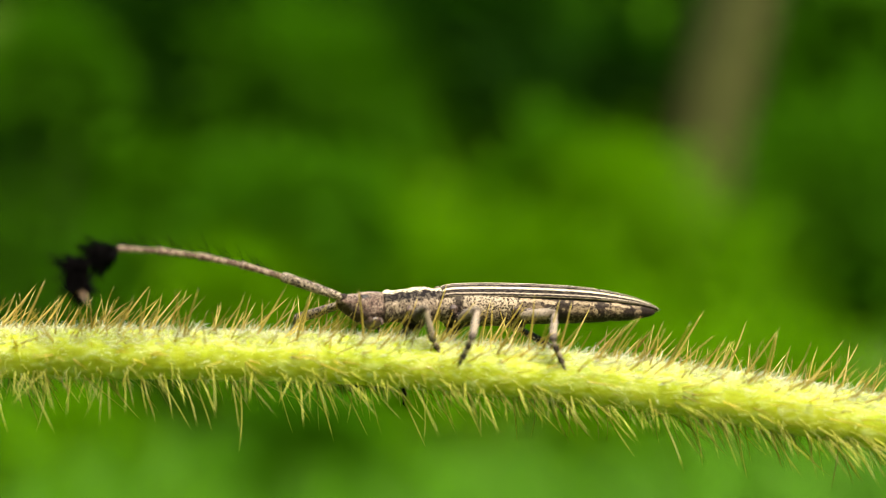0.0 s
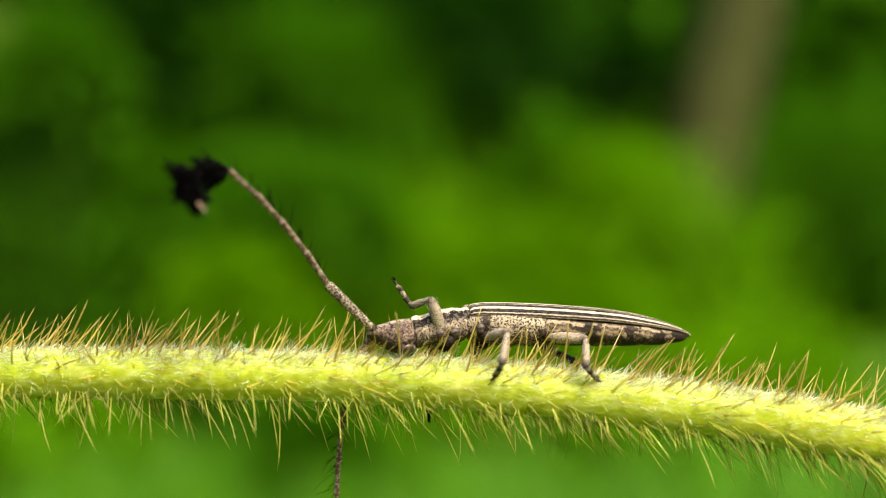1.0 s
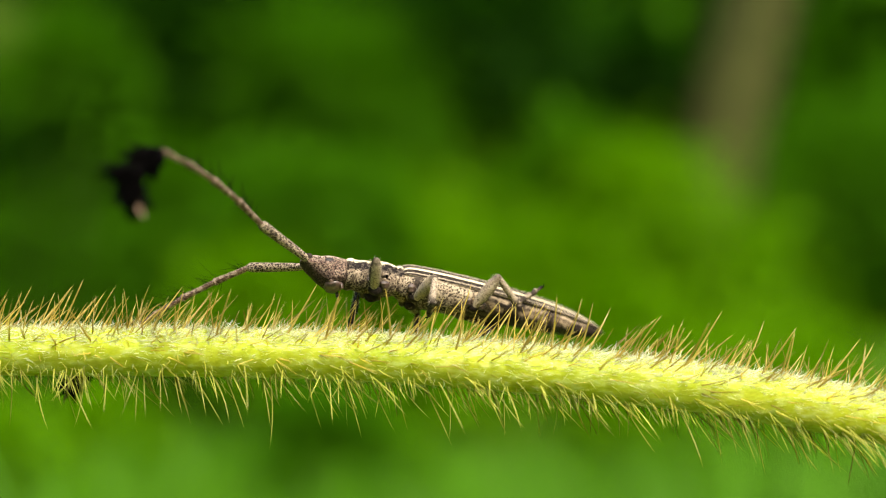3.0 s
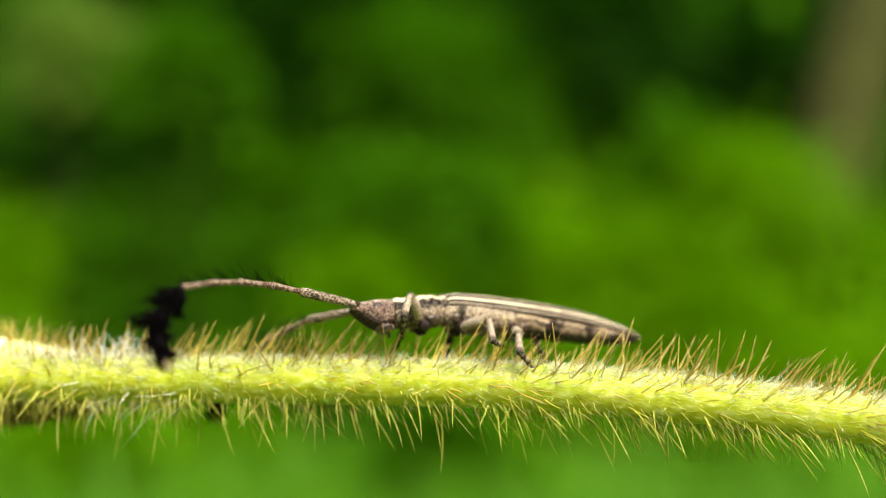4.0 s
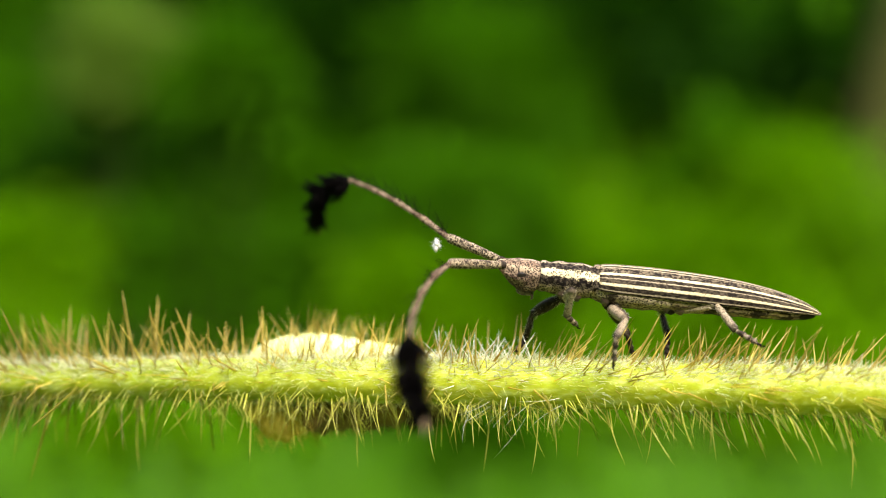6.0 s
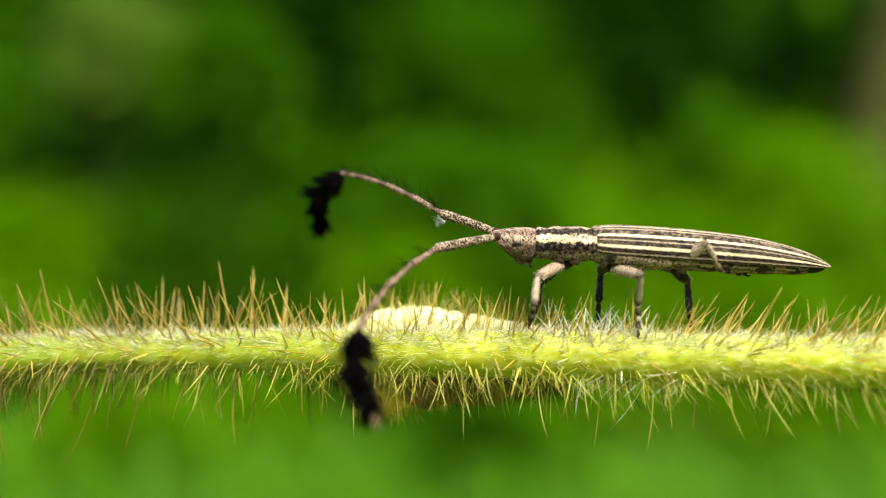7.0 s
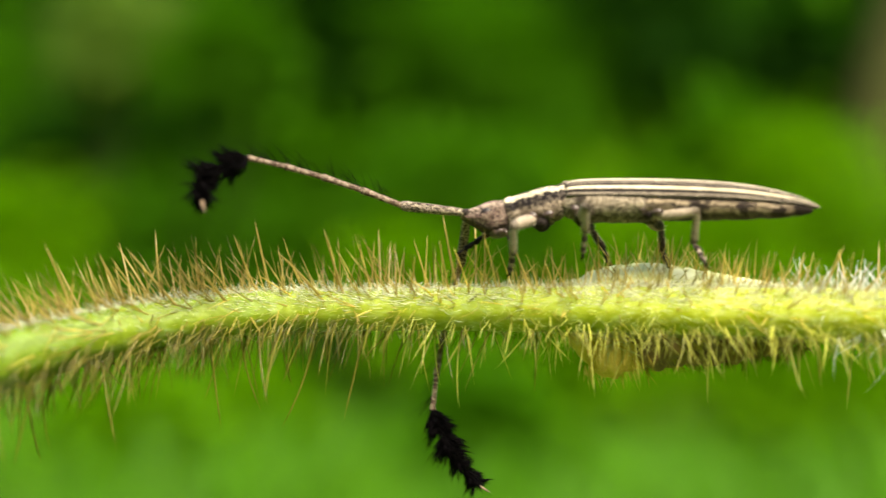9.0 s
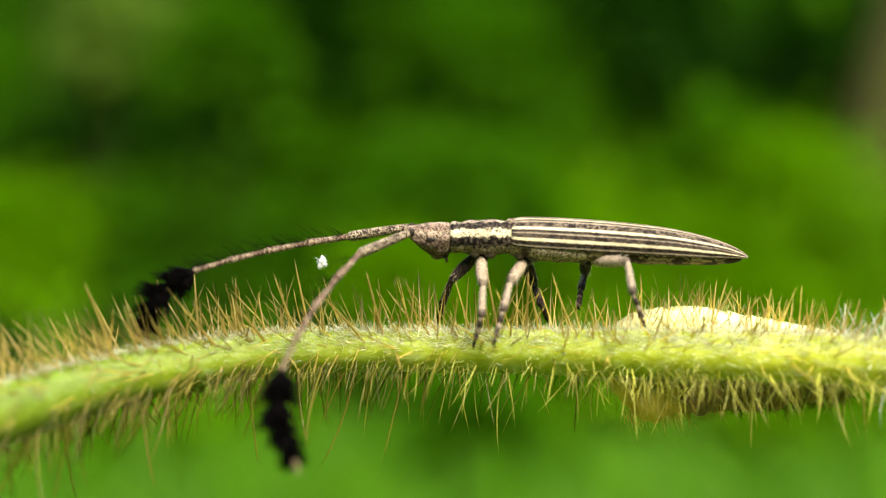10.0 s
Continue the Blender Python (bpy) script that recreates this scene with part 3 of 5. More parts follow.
        way = out * rng.uniform(0.25, 0.9) + Vector((hair_lean(x) * 1.4 + rng.gauss(0, 0.6), rng.gauss(0, 0.3), rng.gauss(0, 0.3)))
        spike(bm, at, way, rng.uniform(0.25, 0.8) * MM, rng.uniform(0.013, 0.024) * MM, Vector((rng.uniform(-0.3, 0.3), rng.uniform(-0.2, 0.2), rng.uniform(-0.3, 0.2))), 3, 2)
    tagged(part("short_down", bm, FUZZ_MAT, stem, "short pale green down"), kind="stuff")
    bm = bmesh.new()
    for i in range(11000):
        x = rng.uniform(-0.085, 0.035)
        at, out = root(x, rng.gauss(0.5, 0.46))
        way = out * rng.uniform(0.2, 0.7) + Vector((hair_lean(x) + rng.gauss(0, 0.9), rng.gauss(0, 0.2), 0))
        spike(bm, at, way, rng.uniform(0.3, 0.9) * MM, rng.uniform(0.012, 0.022) * MM, Vector((rng.uniform(-0.3, 0.3), rng.uniform(-0.2, 0.2), rng.uniform(-0.3, 0.1))), 3, 2)
    tagged(part("upper_down", bm, CREAM_DOWN_MAT, stem, "cream down along the stem's upper side"), kind="stuff")


build_bristles()


def build_bud():
    """A pale swollen bud pressed against the back of the stem; its hairy brown underside has the recess's shade in its
    colour.
    """
    rows = [(-43.6, 0.4, 0.25, 0.2, 0.2), (-42.6, 0.3, 1.1, 1.45, 1.6), (-41, 0.1, 1.9, 2.2, 2.3), (-39, -0.1, 2.2, 2.6, 2.4), (-36.8, -0.1, 1.95, 2.3, 2.5), (-34.5, -0.1, 1.6, 1.95, 2.0), (-32, 0.0, 1.1, 1.4, 1.3), (-29.5, 0.1, 0.4, 0.6, 0.5)]
    bm = body_loft(rows, 60, 44, 0.07)
    bmesh.ops.translate(bm, verts=bm.verts, vec=(0, 2.3 * MM, 0.15 * MM))
    bud = part("leaf_bud", bm, BUD_MAT)
    tagged(bud, "pale swollen downy leaf bud with a brown underside on the stem", "bud")
    under = body_loft([(-40.9, -0.9, 0.3, 0.3, 0.3), (-40.3, -1.0, 1.2, 0.7, 1.0), (-38.9, -1.1, 1.75, 0.8, 1.4), (-37, -1.0, 1.6, 0.8, 1.3), (-34.8, -0.9, 1.2, 0.7, 1.25), (-32.4, -0.6, 0.8, 0.5, 0.85), (-30.4, -0.2, 0.3, 0.3, 0.3)], 60, 40, 0.30)
    bmesh.ops.translate(under, verts=under.verts, vec=(0, 2.0 * MM, -0.4 * MM))
    part("bud_underside", under, BUD_UNDERSIDE_MAT, bud, "brown hairy underside darkened with the shade of its recess")
    rng = random.Random(8)
    hairs = bmesh.new()
    for i in range(5200):
        x = rng.uniform(-43.2, -30.5)
        half = float(np.interp(x, [-43.4, -41, -38.5, -34.5, -31], [0.4, 2.2, 2.4, 1.5, 0.5]))
        a = rng.uniform(0, 6.28)
        out = Vector((rng.gauss(0.1, 0.35), math.sin(a), math.cos(a)))
        if math.cos(a) < -0.15 and x > -40:  # the underside stays bare of pale hairs
            continue
        flat = rng.random() < 0.75
        way = out * 0.3 + Vector((rng.choice((-1, 1, 1)) * rng.uniform(0.5, 1), 0, 0)) if flat else out
        spike(hairs, Vector((x, 2.3 + half * 0.95 * math.sin(a), -0.2 + half * 1.02 * math.cos(a))) * MM, way, rng.uniform(0.5, 1.4 if flat else 1.7) * MM, rng.uniform(0.014, 0.034) * MM, Vector((rng.uniform(-0.2, 0.2), 0, -0.1)), 3, 3)
    tagged(part("bud_hairs", hairs, FUZZ_MAT, bud, "pale hairs"), kind="stuff")
    sheath = body_loft([(-43.2, -1.0, 0.4, 0.3, 0.4), (-42.4, -1.2, 0.9, 0.6, 1.1), (-41.4, -1.4, 1.1, 0.8, 1.75), (-40.4, -1.4, 1.0, 0.7, 1.6), (-39.3, -1.3, 0.8, 0.5, 1.1), (-38.4, -1.2, 0.4, 0.3, 0.5)], 30, 26, 0.14)
    bmesh.ops.translate(sheath, verts=sheath.verts, vec=(0, 1.6 * MM, -0.3 * MM))
    for i in range(260):
        a = rng.uniform(0, 6.28)
        spike(sheath, Vector((rng.uniform(-42.6, -39), 1.6 + 1.0 * math.sin(a), -1.7 + 1.4 * math.cos(a))) * MM, Vector((rng.gauss(0.3, 0.3), math.sin(a) * 0.5, -0.8 + 0.3 * math.cos(a))), rng.uniform(0.5, 1.3) * MM, 0.025 * MM, None, 3, 2)
    part("bud_sheath", sheath, SHEATH_MAT, bud, "golden fibrous sheath")
    hairs = bmesh.new()
    for i in range(170):
        x = rng.uniform(-43.0, -31)
        half = float(np.interp(x, [-43.4, -41, -38.5, -34.5, -31], [0.4, 2.3, 2.55, 1.6, 0.6]))
        a = rng.gauss(0.2, 0.5)
        spike(hairs, Vector((x, 2.3 - half * 0.9 * math.sin(a), half * math.cos(a))) * MM, Vector((rng.gauss(0, 0.35), -math.sin(a), math.cos(a))), rng.uniform(0.8, 2.2) * MM, rng.uniform(0.022, 0.036) * MM, Vector((rng.uniform(-0.2, 0.2), 0, 0)), 4, 3)
    tagged(part("bud_bristles", hairs, BRISTLE_MAT, bud, "golden bristles"), kind="stuff")
    hairs, gold = bmesh.new(), bmesh.new()
    for i in range(900):
        x = rng.uniform(-42.0, -31)
        deep = float(np.interp(x, [-41.9, -39.2, -37, -34.8, -31], [0.9, 1.7, 1.55, 1.2, 0.5]))
        a = math.pi + rng.gauss(0, 0.75)
        out = Vector((rng.gauss(0.5, 0.6), math.sin(a) * 0.7, math.cos(a)))
        spike(gold if rng.random() < (-35.5 - x) / 2.5 else hairs, Vector((x, 2.2 + deep * 0.95 * math.sin(a), -1.2 + deep * 0.85 * math.cos(a))) * MM, out, rng.uniform(0.3, 0.9) * MM, rng.uniform(0.016, 0.032) * MM, Vector((rng.uniform(-0.3, 0.3), 0, -0.2)), 3, 3)
    tagged(part("underside_hairs", hairs, BROWN_HAIR_MAT, bud, "brown hairs"), kind="stuff")
    tagged(part("sheath_hairs", gold, GOLD_HAIR_MAT, bud, "golden hairs"), kind="stuff")


build_bud()


# ---- the beetle ----
beetle = new("longhorn_beetle")
beetle.scale = (1.025,) * 3
tagged(beetle, "slender cream and dark brown striped longhorn beetle on the stem", "beetle")


def build_trunk():
    abdomen = body_loft([(2.6, -0.25, 0.7, 0.2, 0.60), (3.6, -0.28, 1.02, 0.3, 0.76), (5.5, -0.28, 0.98, 0.3, 0.74), (7.6, -0.32, 0.88, 0.25, 0.66), (9.4, -0.35, 0.70, 0.2, 0.56), (10.6, -0.38, 0.50, 0.15, 0.46), (11.4, -0.40, 0.30, 0.1, 0.30), (11.75, -0.42, 0.12, 0.06, 0.14)], 40, 30, 0.03)
    for v in abdomen.verts:  # the rings of the belly
        x = v.co.x / MM
        if v.co.z < -0.3 * MM:
            v.co.z += 0.06 * MM * (1 - abs(math.sin(x * math.pi / 1.55))) ** 3
    part("abdomen", abdomen, ABDOMEN_MAT, beetle, "dark belly with pale blotches")
    part("thorax", body_loft([(-0.25, -0.05, 0.5, 0.5, 0.6), (0.1, -0.08, 0.92, 0.7, 0.88), (1.2, -0.12, 1.12, 0.5, 1.02), (2.6, -0.15, 1.12, 0.4, 1.00), (3.9, -0.2, 1.04, 0.3, 0.86), (4.7, -0.25, 0.7, 0.2, 0.55)], 28, 34, 0.06), THORAX_MAT, beetle, "speckled grey-brown underside of the thorax")
    rows = [(-0.05, 0.0, 0.70, 0.78), (0.12, 0.0, 1.0, 0.92), (0.9, 0.0, 1.13, 1.03), (3.0, 0.0, 1.16, 1.08), (5.5, -0.02, 1.10, 1.06), (7.8, -0.06, 0.98, 0.96), (9.6, -0.14, 0.78, 0.76), (10.9, -0.22, 0.54, 0.50), (11.7, -0.30, 0.30, 0.24), (12.05, -0.35, 0.10, 0.07)]
    for side, name in ((-1, "near"), (1, "far")):
        rings, uvs = [], []
        n = 22
        for i, (x, z, w, h) in enumerate(smooth_rows(rows, 48)):
            ring, row = [], []
            for layer, shrink in ((0, 1.0), (1, 0.90)):
                order = range(n) if layer == 0 else reversed(range(n))
                for k in order:
                    f = k / (n - 1)
                    a = math.radians(90 - 98 * f)
                    groove = 1 - 0.010 * abs(math.sin(f * math.pi * 5.5)) * (1 - layer)
                    y = max(abs(w), 0.02) * math.cos(a) * shrink * groove
                    zz = z + max(abs(h), 0.02) * math.sin(a) * shrink * groove
                    ring.append(Vector((x, side * (y + 0.008), zz)) * MM)
                    row.append((i / 47, f))
            rings.append(ring)
            uvs.append(row)
        bm = loft(rings, uvs)
        bmesh.ops.recalc_face_normals(bm, faces=bm.faces)
        part("elytron", bm, ELYTRON_MAT, beetle, "dark wing case with cream lines")
    bm = bmesh.new()
    ball(bm, (-0.02, 0, 0.80), (0.28, 0.26, 0.16), 3, 0.1)
    part("scutellum", bm, SPECKLED_MAT, beetle)


build_trunk()
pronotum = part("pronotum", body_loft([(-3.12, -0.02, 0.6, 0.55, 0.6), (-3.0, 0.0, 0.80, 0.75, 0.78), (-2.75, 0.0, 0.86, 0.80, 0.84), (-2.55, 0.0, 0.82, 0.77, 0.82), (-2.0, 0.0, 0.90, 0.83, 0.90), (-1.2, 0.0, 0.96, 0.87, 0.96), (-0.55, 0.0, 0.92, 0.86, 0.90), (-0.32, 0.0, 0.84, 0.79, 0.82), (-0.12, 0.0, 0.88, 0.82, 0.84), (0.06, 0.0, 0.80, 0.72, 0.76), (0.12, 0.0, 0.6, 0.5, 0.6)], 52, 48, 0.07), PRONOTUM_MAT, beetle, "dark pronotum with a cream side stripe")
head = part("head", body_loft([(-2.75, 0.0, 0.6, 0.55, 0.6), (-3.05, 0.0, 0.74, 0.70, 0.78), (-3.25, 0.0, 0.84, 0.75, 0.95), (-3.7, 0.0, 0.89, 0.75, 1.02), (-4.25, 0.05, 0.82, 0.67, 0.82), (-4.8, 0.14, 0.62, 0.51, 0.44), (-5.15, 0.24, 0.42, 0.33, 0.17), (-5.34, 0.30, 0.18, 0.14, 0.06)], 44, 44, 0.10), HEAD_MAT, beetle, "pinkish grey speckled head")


def build_head_parts():
    for side in (-1, 1):
        bm = bmesh.new()
        ball(bm, (-4.0, side * 0.79, 0.10), (0.27, 0.09, 0.21), 1, 0.12)
        part("eye", bm, EYE_MAT, head, "dark glossy eye")
        bm = bmesh.new()
        ball(bm, (-5.0, side * 0.38, 0.42), (0.22, 0.2, 0.2), 2, 0.1)
        part("antenna_socket", bm, HEAD_MAT, head)
        part("mandible", limb([(-3.85, side * 0.42, -0.65, 0.17), (-3.8, side * 0.36, -0.85, 0.17), (-3.65, side * 0.2, -1.0, 0.12), (-3.5, side * 0.08, -1.06, 0.04)]), MOUTH_RECESS_MAT, head, "dark jaw")
        part("palp", limb([(-3.4, side * 0.3, -0.8, 0.09), (-3.3, side * 0.42, -0.95, 0.09), (-3.25, side * 0.45, -1.1, 0.08), (-3.3, side * 0.42, -1.22, 0.05)], 8), MOUTH_RECESS_MAT, head, "short dark palp")
    bm = bmesh.new()
    ball(bm, (-3.62, 0, -0.88), (0.46, 0.52, 0.28), 4, 0.3)
    part("labrum", bm, MOUTH_RECESS_MAT, head)


build_head_parts()

# each link of an antenna lies along -x from its joint; lengths in mm
SCAPE, SEGMENTS, BRUSHES = 3.17, (2.15, 2.05, 1.9, 1.85), (2.25, 2.25)


def build_antenna(side):
    rng = random.Random(20 + side)
    links = [part("scape", limb([(0.05, 0, 0, 0.13), (-0.3, 0, 0, 0.20), (-1.4, 0, 0, 0.24), (-2.6, 0, 0, 0.26), (-3.1, 0, 0, 0.25), (-3.24, 0, 0, 0.14)], 14, None, 16), SPECKLED_MAT, beetle, "thick speckled first antenna segment")]
    for i, length in enumerate(SEGMENTS):
        thick = 0.18 - 0.012 * i
        bm = limb([(0.03, 0, 0, thick * 0.7), (-0.15, 0, 0, thick * 0.86), (-length * 0.55, 0, 0, thick * 0.88), (-length + 0.16, 0, 0, thick * 1.05), (-length + 0.05, 0, 0, thick * 1.2), (-length - 0.03, 0, 0, thick * 0.8)], 12, None, 14)
        seg = part("antenna_segment", bm, SEGMENT_MAT, beetle)
        hairs = bmesh.new()
        for k in range(18):
            a = rng.gauss(0.0, 0.9)
            spike(hairs, Vector((-rng.uniform(0.1, length), 0, thick * 0.8)) * MM, Vector((-0.75, math.sin(a), math.cos(a))), rng.uniform(0.5, 1.35) * MM, rng.uniform(0.012, 0.02) * MM, Vector((rng.uniform(-0.4, 0.1), rng.gauss(0, 0.15), rng.uniform(-0.25, 0.15))), 3, 4)
        tagged(part("setae", hairs, BLACK_MAT, seg, "fine black hairs"), kind="stuff")
        links.append(seg)
    for i, length in enumerate(BRUSHES):
        bm = limb([(0.05, 0, 0, 0.12), (-0.3, 0, 0, 0.22), (-length * 0.6, 0, 0, 0.24 - 0.06 * i), (-length, 0, 0, 0.13 - 0.05 * i)], 10)
        for k in range(760):
            lobe = rng.choice((0.22, 0.80))
            f = min(0.98, max(0.02, rng.gauss(lobe, 0.13)))
            a = rng.uniform(0, 6.28)
            out = Vector((-0.55 - 0.4 * rng.random(), math.sin(a), math.cos(a)))
            tuft = 0.9 + 0.35 * math.sin(3 * a + 9 * lobe + i)
            spike(bm, Vector((-f * length, 0.1 * math.sin(a), 0.1 * math.cos(a))) * MM, out, rng.uniform(0.4, 0.9) * tuft * (1.25 - 0.45 * i) * MM, rng.uniform(0.03, 0.055) * MM, Vector((-0.15, rng.uniform(-0.1, 0.1), rng.uniform(-0.1, 0.1))), 3, 2)
        for k in range(34):  # spikes of several bristles stuck together
            a, f = rng.uniform(0, 6.28), rng.choice((0.2, 0.35, 0.75, 0.9)) + rng.gauss(0, 0.05)
            long = rng.uniform(0.7, 1.25) * (1.15 - 0.25 * i)
            for b in range(6):
                way = Vector((-0.35 + rng.gauss(0, 0.06), math.sin(a) + rng.gauss(0, 0.07), math.cos(a) + rng.gauss(0, 0.07)))
                spike(bm, Vector((-f * length, rng.gauss(0, 0.05), rng.gauss(0, 0.05))) * MM, way, long * rng.uniform(0.7, 1.1) * MM, rng.uniform(0.035, 0.05) * MM, Vector((-0.2, 0, 0)), 3, 3)
        brush = part("antenna_brush", bm, BLACK_MAT, beetle, "black bristly antenna brush")
        if i:
            part("antenna_tip", limb([(-length + 0.1, 0, 0, 0.10), (-length - 0.25, 0.04, -0.06, 0.08), (-length - 0.5, 0.07, -0.15, 0.06), (-length - 0.75, 0.1, -0.25, 0.025)], 8), TIP_MAT, brush, "pale antenna tip")
        links.append(brush)
    return links


near_antenna, far_antenna = build_antenna(-1), build_antenna(1)

# a shred of plant fluff that hangs beside the beetle
def build_fluff():
    rng = random.Random(31)
    bm = bmesh.new()
    for k in range(16):
        up = rng.uniform(-0.22, 0.25)
        ball(bm, (rng.uniform(-0.22, 0.22) * (0.7 - up), rng.uniform(-0.12, 0.12), up), (rng.uniform(0.06, 0.15), rng.uniform(0.05, 0.1), rng.uniform(0.06, 0.16)), k, 0.5, 8)
    for k in range(50):
        spike(bm, Vector((rng.uniform(-0.15, 0.15), rng.uniform(-0.1, 0.1), rng.uniform(-0.15, 0.2))) * MM, Vector((rng.gauss(0, 1), rng.gauss(0, 1), rng.gauss(0, 1))), rng.uniform(0.2, 0.42) * MM, 0.012 * MM)
    return tagged(part("plant_fluff", bm, FLUFF_MAT), "white shred of plant fluff hanging by the beetle's antenna", "fluff")


fluff = build_fluff()

LEG_LENGTHS = {"fore": (2.1, 1.8, 1.65), "mid": (2.1, 1.8, 1.65), "hind": (2.3, 1.9, 1.75)}
HIPS = {"fore": (-1.45, 0.30, -1.05), "mid": (0.8, 0.36, -1.1), "hind": (4.0, 0.42, -0.92)}


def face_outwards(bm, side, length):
    """First UV axis along a limb; the second from its dark inner face (0), which also carries the far legs' shade, to
    its downy outer face (1).
    """
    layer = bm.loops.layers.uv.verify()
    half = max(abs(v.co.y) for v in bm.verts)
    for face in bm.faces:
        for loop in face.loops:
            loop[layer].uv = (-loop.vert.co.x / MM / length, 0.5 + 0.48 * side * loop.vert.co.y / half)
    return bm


def downy(bm, limb_length, thick, rng, count):
    """Short hairs lying along a limb."""
    for i in range(count):
        a, f = rng.uniform(0, 6.28), rng.uniform(0.08, 0.96)
        out = Vector((0, math.sin(a), math.cos(a)))
        spike(bm, (Vector((-f * limb_length, 0, 0)) + out * thick * 0.85) * MM, out * 0.5 + Vector((-1, 0, 0)), rng.uniform(0.12, 0.3) * MM, 0.009 * MM, None, 3, 2)


def build_leg(name):
    side, row = name.split("_")
    s = -1 if side == "near" else 1
    x, y, z = HIPS[row]
    a, b, c = LEG_LENGTHS[row]
    rng = random.Random(60 + len(name) + s)
    bm = bmesh.new()
    ball(bm, (x, s * (y + 0.05), z + 0.12), (0.38, 0.30, 0.32), 5, 0.15)
    part("coxa", bm, THORAX_MAT, pronotum if row == "fore" else beetle)
    # dark lumps put in for the shaded recesses round the leg's base
    bm = bmesh.new()
    for step, out, drop, long, tall in ((0.38, 0.66, -0.70, 0.26, 0.26), (-0.36, 0.70, -0.62, 0.20, 0.30)):
        ball(bm, (x + step, s * out * (0.92 if row == "fore" else 1.04), drop * (0.96 if row == "fore" else 1.06)), (long, 0.20, tall), 7, 0.5)
    part("recess_shade", bm, MOUTH_RECESS_MAT, pronotum if row == "fore" else beetle, "dark lump for the shaded recess round the leg's base")
    bm = limb([(0.15, 0, 0, 0.16), (-0.12 * a, 0, 0, 0.21), (-0.42 * a, 0, 0.02, 0.305), (-0.70 * a, 0, 0.02, 0.305), (-0.92 * a, 0, 0, 0.23), (-a, 0, 0, 0.18), (-a - 0.12, 0, 0, 0.10)], 16, None, 22)
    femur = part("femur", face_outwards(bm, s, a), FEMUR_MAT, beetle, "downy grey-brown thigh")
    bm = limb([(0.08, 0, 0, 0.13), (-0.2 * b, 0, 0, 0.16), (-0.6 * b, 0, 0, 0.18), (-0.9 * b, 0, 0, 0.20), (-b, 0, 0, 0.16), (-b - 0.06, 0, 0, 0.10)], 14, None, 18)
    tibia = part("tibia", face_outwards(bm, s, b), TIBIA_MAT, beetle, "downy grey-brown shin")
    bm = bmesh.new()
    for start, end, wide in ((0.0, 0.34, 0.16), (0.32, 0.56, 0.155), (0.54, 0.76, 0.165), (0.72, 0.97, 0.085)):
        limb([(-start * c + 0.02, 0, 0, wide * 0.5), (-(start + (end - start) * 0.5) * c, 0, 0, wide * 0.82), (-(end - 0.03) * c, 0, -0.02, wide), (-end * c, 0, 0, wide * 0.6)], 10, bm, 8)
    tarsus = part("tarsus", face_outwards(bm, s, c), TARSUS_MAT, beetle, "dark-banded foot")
    for piece, long, thick, count in ((femur, a, 0.30, 90), (tibia, b, 0.175, 90)):
        hairs = bmesh.new()
        downy(hairs, long, thick, rng, count)
        tagged(part("leg_down", hairs, LEG_DOWN_MAT, piece, "short pale hairs"), kind="stuff")
    for k in (-1, 1):
        part("claw", limb([(-c * 0.93, 0, 0, 0.05), (-c - 0.02, k * 0.09, 0.02, 0.045), (-c - 0.14, k * 0.13, -0.08, 0.012)], 6, None, 6), BLACK_MAT, tarsus)
    return name, (femur, tibia, tarsus), (a, b, c)


legs = {n: build_leg(n) for n in ("near_fore", "near_mid", "near_hind", "far_fore", "far_mid", "far_hind")}


def along(place, way):
    """The pose of a link that lies along -x, at a place in mm."""
    turn = Vector((-1, 0, 0)).rotation_difference(way)
    return Matrix.LocRotScale(Vector(place) * MM, turn, None)


def leg_pose(place, way):
    """As along(), with the limb's inner face kept towards the body."""
    x = -way
    y = Vector((0, 1, 0)) - x * x.y
    y = y.normalized() if y.length > 0.05 else Vector((0, 0, 1)).cross(x).normalized()
    z = x.cross(y)
    turn = Matrix((x, y, z)).transposed().to_quaternion()
    return Matrix.LocRotScale(Vector(place) * MM, turn, None)


def direction(azimuth, rise):
    a, e = radians(azimuth), radians(rise)
    return Vector((-math.cos(a) * math.cos(e), math.sin(a) * math.cos(e), math.sin(e)))


def between(rows, t):
    times = [r[0] for r in rows]
    return [float(np.interp(t, times, [r[k] for r in rows])) for k in range(1, len(rows[0]))]


def nod_pose(nod):
    return pose(0, 0, 0, 0, -nod, 0)


def move_body(rows):
    walk(beetle, [(t, pose(x * MM, y * MM, z * MM, roll, pitch, yaw)) for t, x, y, z, yaw, pitch, roll, nod in rows])
    for piece in (pronotum, head):
        walk(piece, [(r[0], nod_pose(r[7])) for r in rows])


def fill_turns(rows):
    """Adds rows between two whose links turn far apart."""
    out = [rows[0]]
    for b in rows[1:]:
        a = out[-1]
        turn = max(direction(*a[k:k + 2]).angle(direction(*b[k:k + 2])) for k in (1, 3, 5, 7))
        steps = max(1, math.ceil(turn / radians(9)))
        for i in range(1, steps):
            f, row = i / steps, [a[0] + (b[0] - a[0]) * i / steps]
            for k in (1, 3, 5, 7):
                v = direction(*a[k:k + 2]).slerp(direction(*b[k:k + 2]), f)
                row += [math.degrees(math.atan2(v.y, -v.x)), math.degrees(math.asin(max(-1, min(1, v.z))))]
            out.append(tuple(row))
        out.append(b)
    return out


